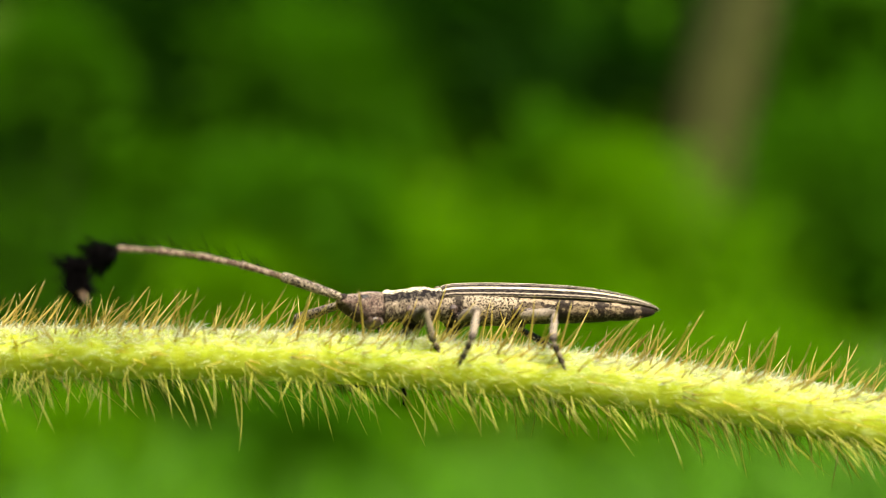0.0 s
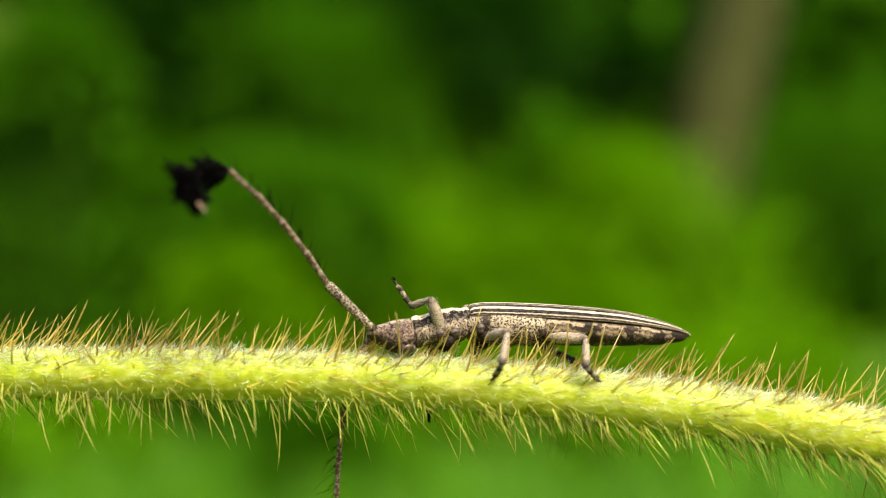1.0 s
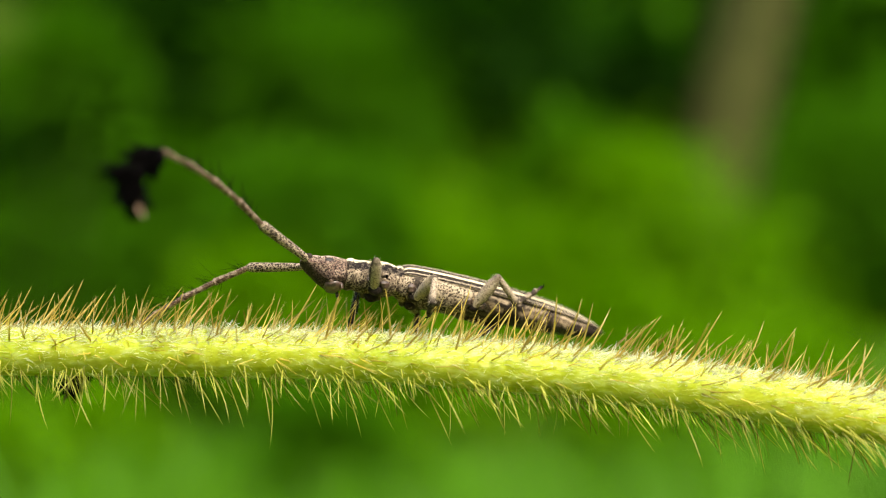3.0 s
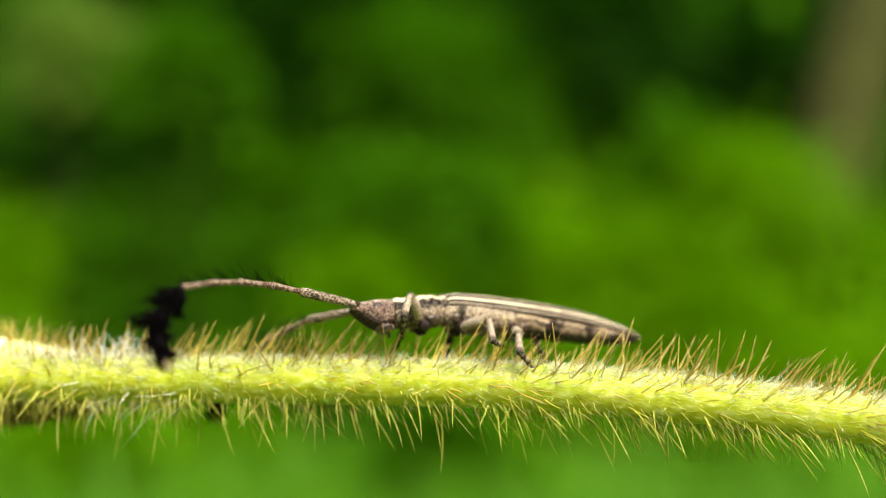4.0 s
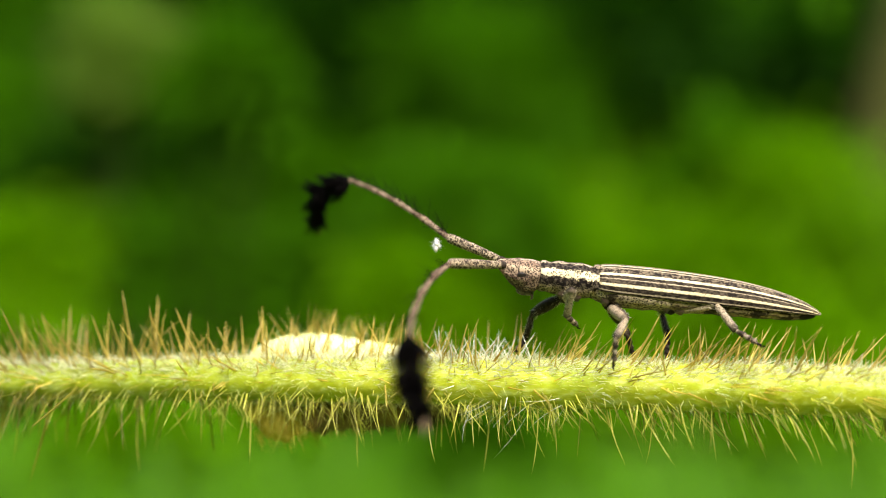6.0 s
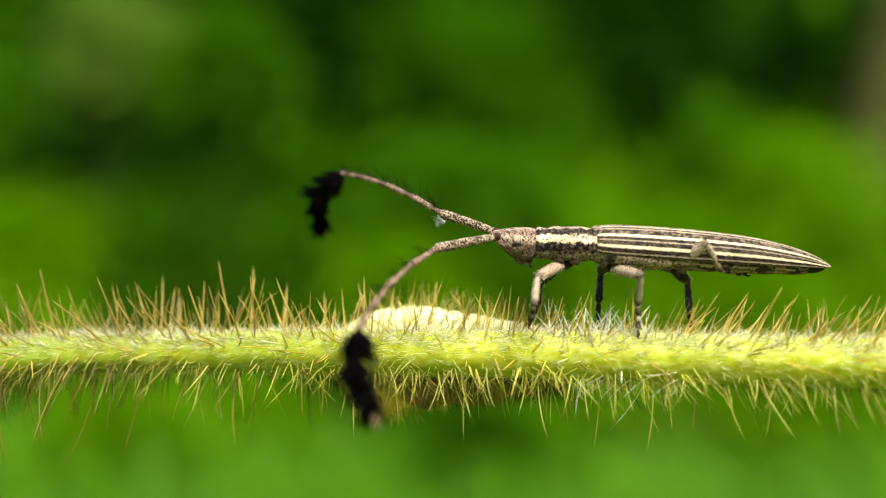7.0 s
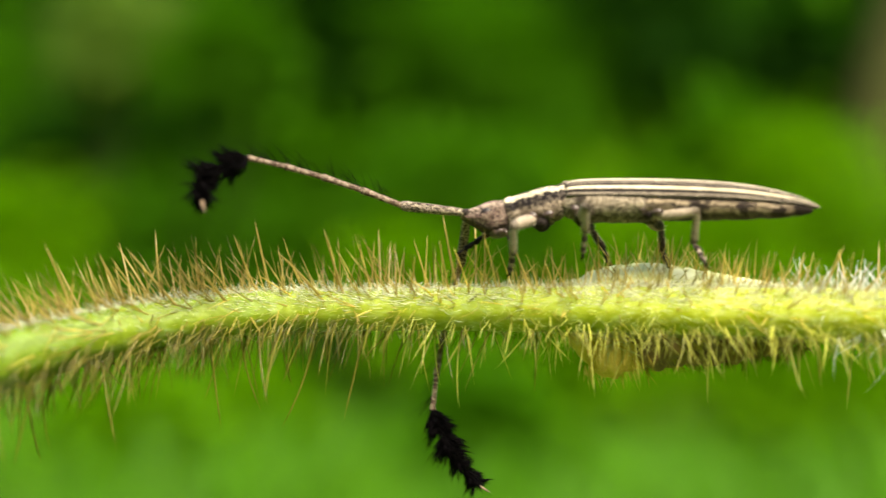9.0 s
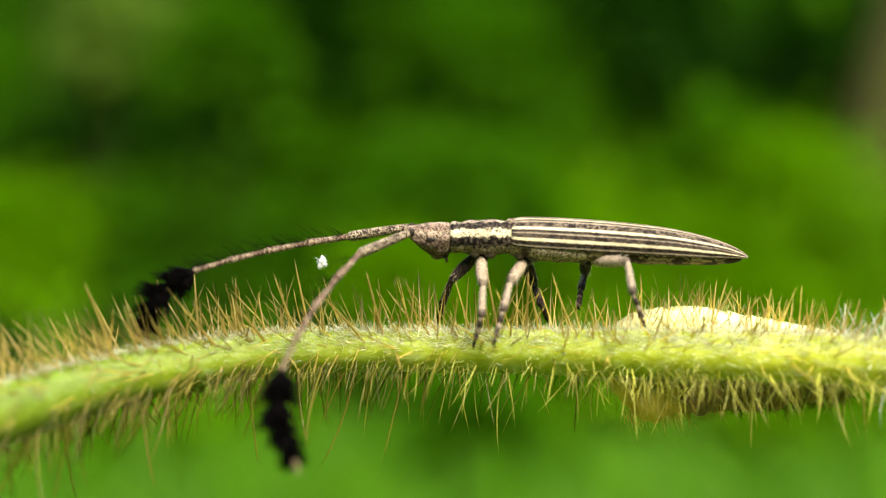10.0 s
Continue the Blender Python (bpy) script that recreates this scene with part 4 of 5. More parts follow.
def move_antenna(links, body_rows, side, rows):
    keyed = [[] for _ in links]
    for row in fill_turns(rows):
        t = row[0]
        scape, chord, brush_a, brush_b = (direction(*row[k:k + 2]) for k in (1, 3, 5, 7))
        joint = nod_pose(between(body_rows, t)[6]).to_3x3() @ Vector((-5.05, side * 0.38, 0.42))
        ways = [scape]
        for i in range(4):
            ways.append((chord + (scape - brush_a) * 0.10 * (1.5 - i)).normalized())
        ways += [brush_a, brush_b]
        for i, (way, length) in enumerate(zip(ways, (SCAPE, *SEGMENTS, *BRUSHES))):
            keyed[i].append((t, along(joint, way)))
            joint = joint + way * length
    for link, poses in zip(links, keyed):
        walk(link, poses)


def move_leg(leg, rows, pace=0.12):
    """Thigh, shin and foot stay joined at every row; rows are filled in at that pace between two steps."""
    name, pieces, lengths = leg
    side, row_name = name.split("_")
    x, y, z = HIPS[row_name]
    hip = Vector((x, y if side == "far" else -y, z))
    filled = [(rows[0][0], [direction(*rows[0][k:k + 2]) for k in (1, 3, 5)])]
    for b in rows[1:]:
        start, ways = filled[-1]
        goal = [direction(*b[k:k + 2]) for k in (1, 3, 5)]
        n = max(1, round((b[0] - start) / pace))
        for i in range(1, n + 1):
            f = i / n
            ease = f * f * (3 - 2 * f)
            filled.append((start + (b[0] - start) * f, [p.slerp(q, ease) if p.angle(q) > 0.001 else q for p, q in zip(ways, goal)]))
    keyed = [[] for _ in pieces]
    for t, ways in filled:
        joint = hip
        for poses, way, length in zip(keyed, ways, lengths):
            poses.append((t, leg_pose(joint, way)))
            joint = joint + way * length
    for piece, poses in zip(pieces, keyed):
        walk(piece, poses)


def move_fluff(rows):
    walk(fluff, [(t, pose(x * MM, y * MM, z * MM, 0, 12 * math.sin(5 * t), 40 * math.sin(1.3 * t))) for t, x, y, z in rows])


# ---- ground and the garden behind ----
def build_ground():
    bm = bmesh.new()
    n = 40
    verts = {}
    for i in range(n + 1):
        for j in range(n + 1):
            x, y = (2 * (i / n) - 1), (2 * (j / n) - 1)
            px, py = 400 * x * abs(x) ** 2.5, 400 * y * abs(y) ** 2.5
            verts[i, j] = bm.verts.new((px, py, -0.42 + 0.03 * noise.noise(Vector((px, py, 0)))))
    for i in range(n):
        for j in range(n):
            bm.faces.new((verts[i, j], verts[i + 1, j], verts[i + 1, j + 1], verts[i, j + 1]))
    tagged(part("ground", bm, GROUND_MAT), "green grassy garden ground", "ground", kind="structure")


build_ground()


def build_grass():
    rng = random.Random(3)
    bm = bmesh.new()
    for i in range(26000):
        turn, far = rng.uniform(0, 2 * math.pi), 0.25 + 5.2 * rng.random() ** 0.8
        if i % 3:  # thickest on the side of the shrubs
            turn, far = rng.gauss(1.7, 0.45), 0.45 + 2.9 * rng.random() ** 0.9
        x, y = far * math.cos(turn), far * math.sin(turn)
        h = rng.uniform(0.06, 0.2)
        root = Vector((x, y, -0.43))
        lean = Vector((rng.gauss(0, 0.35), rng.gauss(0, 0.35), 1)).normalized()
        across = Vector((rng.gauss(0, 1), rng.gauss(0, 1), 0)).normalized() * rng.uniform(0.003, 0.007)
        droop = Vector((lean.x, lean.y, -0.15)) * h * 0.5
        a, b = bm.verts.new(root - across), bm.verts.new(root + across)
        c, d = bm.verts.new(root + lean * h * 0.6 + across * 0.8), bm.verts.new(root + lean * h * 0.6 - across * 0.8)
        e = bm.verts.new(root + lean * h + droop)
        bm.faces.new((a, b, c, d))
        bm.faces.new((d, c, e))
    tagged(part("grass", bm, GRASS_MAT), "bright green sunlit grass", "grass", kind="stuff")


build_grass()


def leaf_shape(bm, root, way, up, length, width):
    side = way.cross(up)
    if side.length < 1e-4:
        side = Vector((1, 0, 0))
    side.normalize()
    lift = side.cross(way).normalized()
    last = None
    for f, w in ((0.0, 0.04), (0.4, 1.0), (1.0, 0.03)):
        at = root + way * length * f - lift * length * 0.18 * f * f
        row = [bm.verts.new(at - side * width * w + lift * width * 0.25 * w), bm.verts.new(at), bm.verts.new(at + side * width * w + lift * width * 0.25 * w)]
        if last:
            for k in range(2):
                bm.faces.new((last[k], last[k + 1], row[k + 1], row[k]))
        last = row


def build_shrub(name, label, place, size, mat, leaves, leaf, seed):
    """A leafy shrub: stems from the ground and a crown of separate leaves in uneven clumps."""
    rng = random.Random(seed)
    shrub = new(name)
    shrub.location = (place[0], place[1], -0.43)
    tagged(shrub, label, "shrub", "shrubs of the garden")
    centre = Vector((0, 0, place[2] + 0.43))
    crown = bmesh.new()
    clumps = []
    for i in range(9):
        d = Vector((rng.gauss(0, 1), rng.gauss(0, 1), rng.gauss(0, 1))).normalized()
        clumps.append(centre + Vector((d.x * size[0], d.y * size[1], d.z * size[2])) * rng.uniform(0.35, 0.8))
    for c in clumps:
        foot = Vector((rng.gauss(0, 0.03), rng.gauss(0, 0.03), 0))
        mid = foot.lerp(c, 0.55) + Vector((rng.gauss(0, 0.04), rng.gauss(0, 0.04), 0))
        twig = limb([(*(foot / MM), 6), (*(mid / MM), 4), (*(c / MM), 1.5)], 6, None, 6)
        part("branch", twig, TWIG_MAT, shrub)
    for i in range(int(leaves * 9)):
        c = rng.choice(clumps)
        d = Vector((rng.gauss(0, 1), rng.gauss(0, 1), rng.gauss(0, 1)))
        at = c + Vector((d.x * size[0], d.y * size[1], d.z * size[2])) * 0.30
        way = (d + Vector((rng.gauss(0, 0.6), rng.gauss(0, 0.6) - 0.3, rng.gauss(0, 0.5) - 0.25))).normalized()
        long = leaf * rng.uniform(0.26, 0.52)
        leaf_shape(crown, at, way, Vector((rng.gauss(0, 0.3), rng.gauss(0, 0.3), 1)), long, long * 0.34)
    part("crown", crown, mat, shrub)


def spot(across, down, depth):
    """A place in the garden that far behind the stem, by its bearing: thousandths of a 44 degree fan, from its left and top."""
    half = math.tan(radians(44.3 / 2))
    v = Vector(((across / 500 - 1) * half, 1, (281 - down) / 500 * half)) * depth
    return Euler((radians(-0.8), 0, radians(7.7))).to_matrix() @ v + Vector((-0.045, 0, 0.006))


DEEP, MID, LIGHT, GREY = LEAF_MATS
# leaf colour makes the dark gaps (DEEP) and the sunlit patches (LIGHT, GREY)
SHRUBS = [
    ("dark leafy shrub with deep shade in its leaf colour", 410, 15, 2.5, 0.24, DEEP, 600, 0.09), ("dark leafy shrub with deep shade in its leaf colour", 905, 60, 2.6, 0.15, DEEP, 500, 0.09),
    ("dark leafy shrub with deep shade in its leaf colour", 105, 185, 2.7, 0.24, DEEP, 500, 0.09), ("dark leafy shrub with deep shade in its leaf colour", 690, 20, 2.4, 0.26, DEEP, 600, 0.09),
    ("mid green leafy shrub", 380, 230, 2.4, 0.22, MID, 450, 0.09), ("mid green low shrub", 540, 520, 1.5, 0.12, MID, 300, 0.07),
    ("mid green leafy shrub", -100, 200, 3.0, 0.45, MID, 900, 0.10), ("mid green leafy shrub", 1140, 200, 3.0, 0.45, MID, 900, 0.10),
    ("dark leafy shrub with deep shade in its leaf colour", 250, 10, 3.0, 0.36, DEEP, 900, 0.10), ("dark leafy shrub with deep shade in its leaf colour", 580, 40, 3.1, 0.40, DEEP, 900, 0.10),
    ("grey-green leafy shrub with sunlight in its leaf colour", 118, 50, 2.3, 0.12, GREY, 420, 0.08), ("mid green leafy shrub", 550, 105, 2.3, 0.25, MID, 480, 0.08),
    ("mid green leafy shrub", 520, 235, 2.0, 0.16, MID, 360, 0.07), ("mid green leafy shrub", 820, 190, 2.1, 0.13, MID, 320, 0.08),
    ("light green leafy shrub with sunlight in its leaf colour", 640, 310, 2.2, 0.24, LIGHT, 500, 0.08), ("light green leafy shrub with sunlight in its leaf colour", 470, 335, 1.9, 0.14, LIGHT, 330, 0.07), ("light green leafy shrub with sunlight in its leaf colour", 790, 330, 1.9, 0.18, LIGHT, 400, 0.07), ("mid green leafy shrub", 240, 280, 2.3, 0.24, MID, 500, 0.08),
    ("light green leafy shrub with sunlight in its leaf colour", 930, 300, 2.1, 0.24, LIGHT, 500, 0.08), ("light green leafy shrub with sunlight in its leaf colour", 880, 225, 2.0, 0.17, LIGHT, 360, 0.07), ("mid green leafy shrub", 235, 75, 2.2, 0.13, MID, 360, 0.07), ("light green leafy shrub with sunlight in its leaf colour", 20, 300, 2.2, 0.17, LIGHT, 330, 0.08),
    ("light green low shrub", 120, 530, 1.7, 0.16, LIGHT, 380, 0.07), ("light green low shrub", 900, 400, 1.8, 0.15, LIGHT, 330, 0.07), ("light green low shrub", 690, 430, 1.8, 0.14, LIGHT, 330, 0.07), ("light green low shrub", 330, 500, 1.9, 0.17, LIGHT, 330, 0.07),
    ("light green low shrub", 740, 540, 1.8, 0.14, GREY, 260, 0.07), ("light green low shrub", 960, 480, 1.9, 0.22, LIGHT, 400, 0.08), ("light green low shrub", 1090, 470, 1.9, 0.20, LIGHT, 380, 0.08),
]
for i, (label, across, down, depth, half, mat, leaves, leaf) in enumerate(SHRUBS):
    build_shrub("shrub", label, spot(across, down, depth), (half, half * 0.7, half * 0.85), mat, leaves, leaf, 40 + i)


def build_tree():
    tree = new("slim_tree")
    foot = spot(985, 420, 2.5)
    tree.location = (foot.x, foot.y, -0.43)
    tagged(tree, "slim pale brown tree trunk behind the shrubs", "tree")
    bm = limb([(-120, 0, -20, 128), (-60, 0, 300, 112), (40, 0, 700, 102), (180, 20, 1300, 88), (260, 0, 2200, 60), (270, 30, 3200, 28)], 20, None, 40)
    for v in bm.verts:
        v.co += Vector((noise.noise(v.co * 9), noise.noise(v.co * 9 + Vector((5, 0, 0))), 0)) * 0.012
    part("trunk", bm, BARK_MAT, tree)
    crown = bmesh.new()
    rng = random.Random(77)
    for i in range(10):
        base = Vector((120 + i * 3, 10, 1900 + i * 120))
        end = base + Vector((rng.uniform(-800, 800), rng.uniform(-300, 800), rng.uniform(250, 700)))
        part("limb", limb([(*base, 22), (*base.lerp(end, 0.5), 14), (*end, 5)], 8, None, 6), BARK_MAT, tree)
        for k in range(60):
            at = (end + Vector((rng.gauss(0, 220), rng.gauss(0, 220), rng.gauss(0, 160)))) * MM
            leaf_shape(crown, at, Vector((rng.gauss(0, 1), rng.gauss(0, 1), rng.gauss(-0.3, 0.5))).normalized(), Vector((0, 0, 1)), 0.11, 0.032)
    part("crown", crown, MID, tree)


build_tree()


def build_far_wood():
    rng = random.Random(15)
    bm = bmesh.new()
    for i in range(18000):
        x, y = rng.uniform(-6, 6), rng.uniform(4.0, 5.6)
        z = rng.uniform(-0.4, 4.2 + 0.8 * math.sin(x * 1.7))
        leaf_shape(bm, Vector((x, y, z)), Vector((rng.gauss(0, 1), rng.gauss(0, 1), rng.gauss(-0.4, 0.5))).normalized(), Vector((0, 0, 1)), rng.uniform(0.12, 0.24), 0.06)
    tagged(part("far_thicket", bm, MID), "dark green thicket at the garden's edge", "thicket", kind="stuff")


build_far_wood()


def build_hedge():
    """A high hedge that closes the garden all round."""
    bm = bmesh.new()
    n, rows = 160, 26
    ring = []
    for i in range(n):
        a = 2 * math.pi * i / n
        col = []
        for j in range(rows):
            h = j / (rows - 1)
            v = Vector((math.cos(a) * 7, math.sin(a) * 7, h * 5.5 - 0.5))
            bulge = 0.55 * noise.noise(v * 0.9) + 0.25 * noise.noise(v * 3.1)
            out = 7 - 0.9 * (1 - h) ** 0.5 + bulge + 1.2 * h ** 6
            col.append(bm.verts.new((math.cos(a) * out, math.sin(a) * out, v.z + 0.3 * noise.noise(v * 1.7) * h)))
        ring.append(col)
    for i in range(n):
        b = ring[(i + 1) % n]
        for j in range(rows - 1):
            bm.faces.new((b[j], ring[i][j], ring[i][j + 1], b[j + 1]))
    tagged(part("hedge", bm, HEDGE_MAT), "tall leafy green hedge round the garden", "hedge", kind="structure")


build_hedge()

# ---- what moves ----
def motions():
    # seconds, place (mm), turn about z, y and x, nod of the forebody
    body_rows = [
        (0, -0.15, 1.19, 2.65, 14.01, 1.11, -31, 3.46), (0.5, -0.35, 1.19, 2.7, 12.66, 0.73, -31, 11.8), (1, -0.48, 1.04, 2.79, 9.65, 2.82, -31, 13.67), (1.5, -0.24, 1.16, 2.65, 12.01, 1.75, -31, 7.43),
        (2, -0.5, 1.29, 2.98, 15.14, 3.82, -32, 3.92), (2.2, -0.74, 1.32, 3.2, 16.31, 5.47, -32, 1.96), (3.3, -5.06, 1.48, 3.88, 22.26, 15.38, -32, 8.35), (3.5, -6.01, 1.62, 3.67, 27, 13.16, -32, 10.47),
        (4, -10.32, 1.34, 4.01, 23.39, 7.96, -30, 10.19), (4.5, -14.66, 1.16, 4.3, 23.34, 7.1, -30, 14.5), (5, -17.54, 0.85, 4.97, 19.95, 9.3, -20, 6.95), (5.5, -20.87, 0.52, 5.29, 18.85, 4.79, 6, 7.5),
        (6, -23.2, -0.03, 5.68, 11.59, 6.78, 18, -0.65), (6.2, -25.02, -0.05, 5.84, 16.59, 7.78, 14, 1.82), (7.3, -31.9, -0.51, 6.19, 5.55, 2.99, 24, 3.8), (7.5, -34.46, -0.5, 6.14, 5.8, 4.38, 26, 6),
        (8, -38.59, -0.63, 6.15, -1.59, 4.35, 14, 9.28), (8.5, -41.86, -0.88, 6.19, -3.87, 1.25, -18, 16.59), (9, -43.37, -0.95, 5.91, -0.96, 0.06, -14, 14.06), (9.5, -45.37, -0.29, 6.43, 10.8, 0.66, 8, 5.13),
        (10, -48.49, -0.11, 6.15, 7.33, 2.24, 22, 4.3),
    ]
    move_body(body_rows)
    # seconds, then azimuth and rise of the scape, the flagellum and the two brushes
    move_antenna(near_antenna, body_rows, -1, [
        (0, -9.6, 15.8, -12.5, 2.7, 8.3, -27.3, -116.3, -52.1), (0.1, -11.5, 18.4, -13.7, 15.3, 1.5, -11.3, -82.1, -60.5), (0.2, -10.9, 17.4, -10.7, 10.2, 0.5, -10.6, -82, -54),
        (0.3, -13.5, 20.7, -14.5, 16.4, -2.5, -4.4, -99.1, -50.7), (0.4, -15.2, 22.8, -21.3, 24.5, -7.9, 4.2, -92.6, -53.2), (0.5, -14.2, 21.1, -20.3, 23.6, 0.4, -9.6, -99, -64.1),
        (0.6, -9.5, 14.4, -18.2, 21, -3.5, -3.5, -95.2, -54.9), (0.7, -13.1, 19.6, -19.5, 23.6, -4.3, -1.7, -100.9, -54), (0.8, -18.7, 26.7, -24.2, 29.2, 4.5, -12.2, -133, -47.8),
        (0.9, -21, 28.9, -42.5, 18.6, -13.7, 2.8, -131.9, -45.6), (1, -27.5, 33, -47.2, 20.7, -3.1, -19.1, -134, -53.4), (1.1, -33.5, 39.1, -34.1, 37, -11.2, 11.8, -127.7, -53.4),
        (1.2, -36.6, 40.9, -38.8, 40.5, -41.9, 40.9, -110.2, -51.7), (1.3, -46.2, 45.7, -52, 46.4, -57.7, 46.7, -96.9, -48), (1.4, -49.9, 46.5, -73.6, 50.5, -80.3, 49.8, -89.8, -50.7),
        (1.5, -61.6, 48.6, -85.1, 36.8, -125.2, 33.8, -75.3, -69.8), (1.6, -57.3, 24.7, -88.8, 26.2, -136.4, 18.4, -54.3, -67.6), (1.7, -57.2, 29.3, -94, 15.1, -151.4, -23.4, -47.2, -67.2),
        (1.8, -56.3, 26.6, -98.4, 6.3, -150.8, -31.5, -62.8, -72.1), (1.9, -60, 31, -95.7, -14.6, -150.1, -46.9, -68.6, -56.1), (2, -63.7, 26.5, -94.4, -18.6, -147.2, -60.9, -84.9, -74.3),
        (2.1, -59.1, 21.8, -86.9, -28.6, -150.4, -62.9, -73.3, -40.3), (2.2, -59, 12, -74.6, -29.7, -116.6, -80.8, -111.5, -74.5), (3.3, -14.7, 5.2, -33.5, -0.2, 8.8, -39.7, -129.4, -47.7),
        (3.4, -30.2, 17.7, -43.9, -8.2, -1, -27, -119.8, -38.2), (3.5, -13.3, 8.6, -55.4, -17.1, -38, -12.3, 144.4, -46.6), (3.6, -12.3, 4.5, -64.9, -30.5, -29.5, -79, -84.2, -63.5),
        (3.7, -20.1, 38.7, -55.7, -30.3, -7.8, -75.2, -92, -72.2), (3.8, 6.5, 22.5, -45.8, -32.9, -10.1, -76.7, -111.2, -67.7), (3.9, -7.2, -4.8, -36.2, -27.4, 2.5, -65.7, -118.9, -68.9),
        (4, -12, 0.3, -31.2, -20.1, 7.5, -60.8, -124.9, -62.7), (4.1, -16.9, 33.3, -31.4, -10.5, 3.4, -48.8, -116.7, -65.9), (4.2, -5.4, 32.1, -27.1, -8.5, 3.1, -45.1, -115.4, -62.8),
        (4.3, -18.8, 16, -22.4, -5, 3.9, -31.8, -107.7, -53.3), (4.4, -19.3, 11, -23, -5, 3.2, -31.3, -108.3, -52.1), (4.5, -13.3, 5, -25.4, -1.7, 3.5, -36.3, -117.6, -54.5),
        (4.6, 1.4, 6.1, -24.4, 9.1, -2.9, -13.1, -114.9, -39.9), (4.7, 8.2, 11.3, -33.9, 8.9, -11.1, -6.8, -105.1, -43.8), (4.8, 12.2, -1.4, -47.5, -1.3, -14.6, -40.9, -109.2, -46.4),
        (4.9, -18.8, -0.5, -40.4, -19.7, -12.3, -63.8, -118.7, -50.4), (5, -12.5, 1.6, -32.9, -20.9, -8.9, -63.2, -123.9, -54.2), (5.1, -17.6, 14.3, -28, -15.3, -9.1, -52.2, -111.9, -47.2),
        (5.2, -20.7, 15.4, -17.1, -11.3, -6.9, -51.3, -114.8, -44.8), (5.3, -15.9, 12.3, -16.7, -9, -13.2, -50.7, -113.8, -42.5), (5.4, -12.1, 19.2, -28, -3.6, -27.1, -46.7, -106.8, -43.7),
        (5.5, -14, 13.6, -30.6, 0.6, -32, -43.1, -104.8, -38.1), (5.6, -12.7, 28, -31.4, 15.7, -27.4, -32.1, -111.3, -22.7), (5.7, -9.2, 16.2, -49.6, 19.4, -45.7, -33.4, -106.9, -18.4),
        (5.8, -9.7, 15.4, -64.2, 16.9, -80.5, -37.2, -104.9, -17.1), (5.9, -33.8, -6.8, -76.5, 12.9, -95.3, -31.5, -102.5, -23.5), (6, -28.8, 4.8, -76.6, -7.6, -97.8, -38.2, -106.5, -10.8),
        (6.1, 2.7, -1.9, -63.9, -10.4, -82.6, -42.8, -102.7, -16.5), (6.2, -17.8, 5.5, -52.4, -12.8, -69.1, -46.5, -104.8, -20.9), (7.3, -18.7, -13.5, -71.4, -10.7, -97.4, -39.7, -121.6, -13.7),
        (7.4, -8.1, -10, -53.6, -14.1, -73.6, -40.8, -113.1, -13.6), (7.5, -33.8, 7.7, -50.7, 3, -68.3, -34, -113.7, -40.8), (7.6, -21.1, 0.6, -42.5, -1.1, -58.8, -36.5, -114, -18.3),
        (7.7, -15.2, 0.9, -23.2, -9, -47.9, -42.2, -115.3, -25.9), (7.8, -16, -0.8, -22.1, -7, -48.3, -46.9, -124.3, -30), (7.9, -13.5, 5.5, -31, 2.9, -47.7, -44.5, -126.9, -25.4),
        (8, -14, -2.5, -20.1, -2.6, -38, -45.9, -120.1, -29.3), (8.1, -12, 4.9, -19.3, -1.5, -31.5, -48.1, -123.7, -30.5), (8.2, -11.1, 22.6, -18.5, 5, -21.7, -37, -123.8, -24.3),
        (8.3, -12.9, 29, -19.4, 7.9, -18.9, -20.7, -121.9, -19), (8.4, -13, 16.5, -20.6, 4.2, -17.3, -27.1, -106.7, -34.9), (8.5, -8.1, -4.9, -19.8, -3.3, -9.6, -40.8, -124.9, -33.7),
        (8.6, -6.7, -1.4, -18.9, -3.2, -15.3, -21, -111.5, -24.1), (8.7, -7.6, 14.3, -18.1, -1.2, -13.8, -25.2, -106.4, -31.9), (8.8, -8.7, 25, -19.2, 4.7, -16.8, -9.9, -89.6, -27),
        (8.9, -9, 23.5, -21, 7.1, -18.1, -7.7, -93.1, -27.6), (9, -6.2, 4.4, -23.8, 10.7, -13.3, -28.2, -112.2, -44.8), (9.1, -13.1, 30.9, -22.9, 17.8, -17.6, -7.4, -105.7, -33.1),
        (9.2, -8.5, 26.2, -18.5, 25.3, -14.5, -7.8, -112.3, -30.9), (9.3, -25.4, 21.7, -42.5, 24.2, -20.4, 7.2, -118.3, -17.8), (9.4, -32.7, 20.1, -63.6, 19.9, -27.4, 22.8, -117.3, -11.2),
        (9.5, -29.4, 18.8, -86.2, 10.5, -40.3, 34.9, -82.4, 14.7), (9.6, -33.4, 13.5, -89.8, 9.4, -98.1, -40.7, -95.5, -10.5), (9.7, -45.5, 4.8, -91.9, 13.4, -109.5, -32.3, -125.5, -55.4),
        (9.8, -27.5, -8, -92.9, 1.2, -114, -32.9, -117.5, -30.3), (9.9, -23.4, -10.6, -81.5, -9, -97.2, -38.5, -109.4, -18.2), (10, -42.8, -6.8, -68.2, -21.7, -91.8, -43, -118.3, -12.9),
    ])
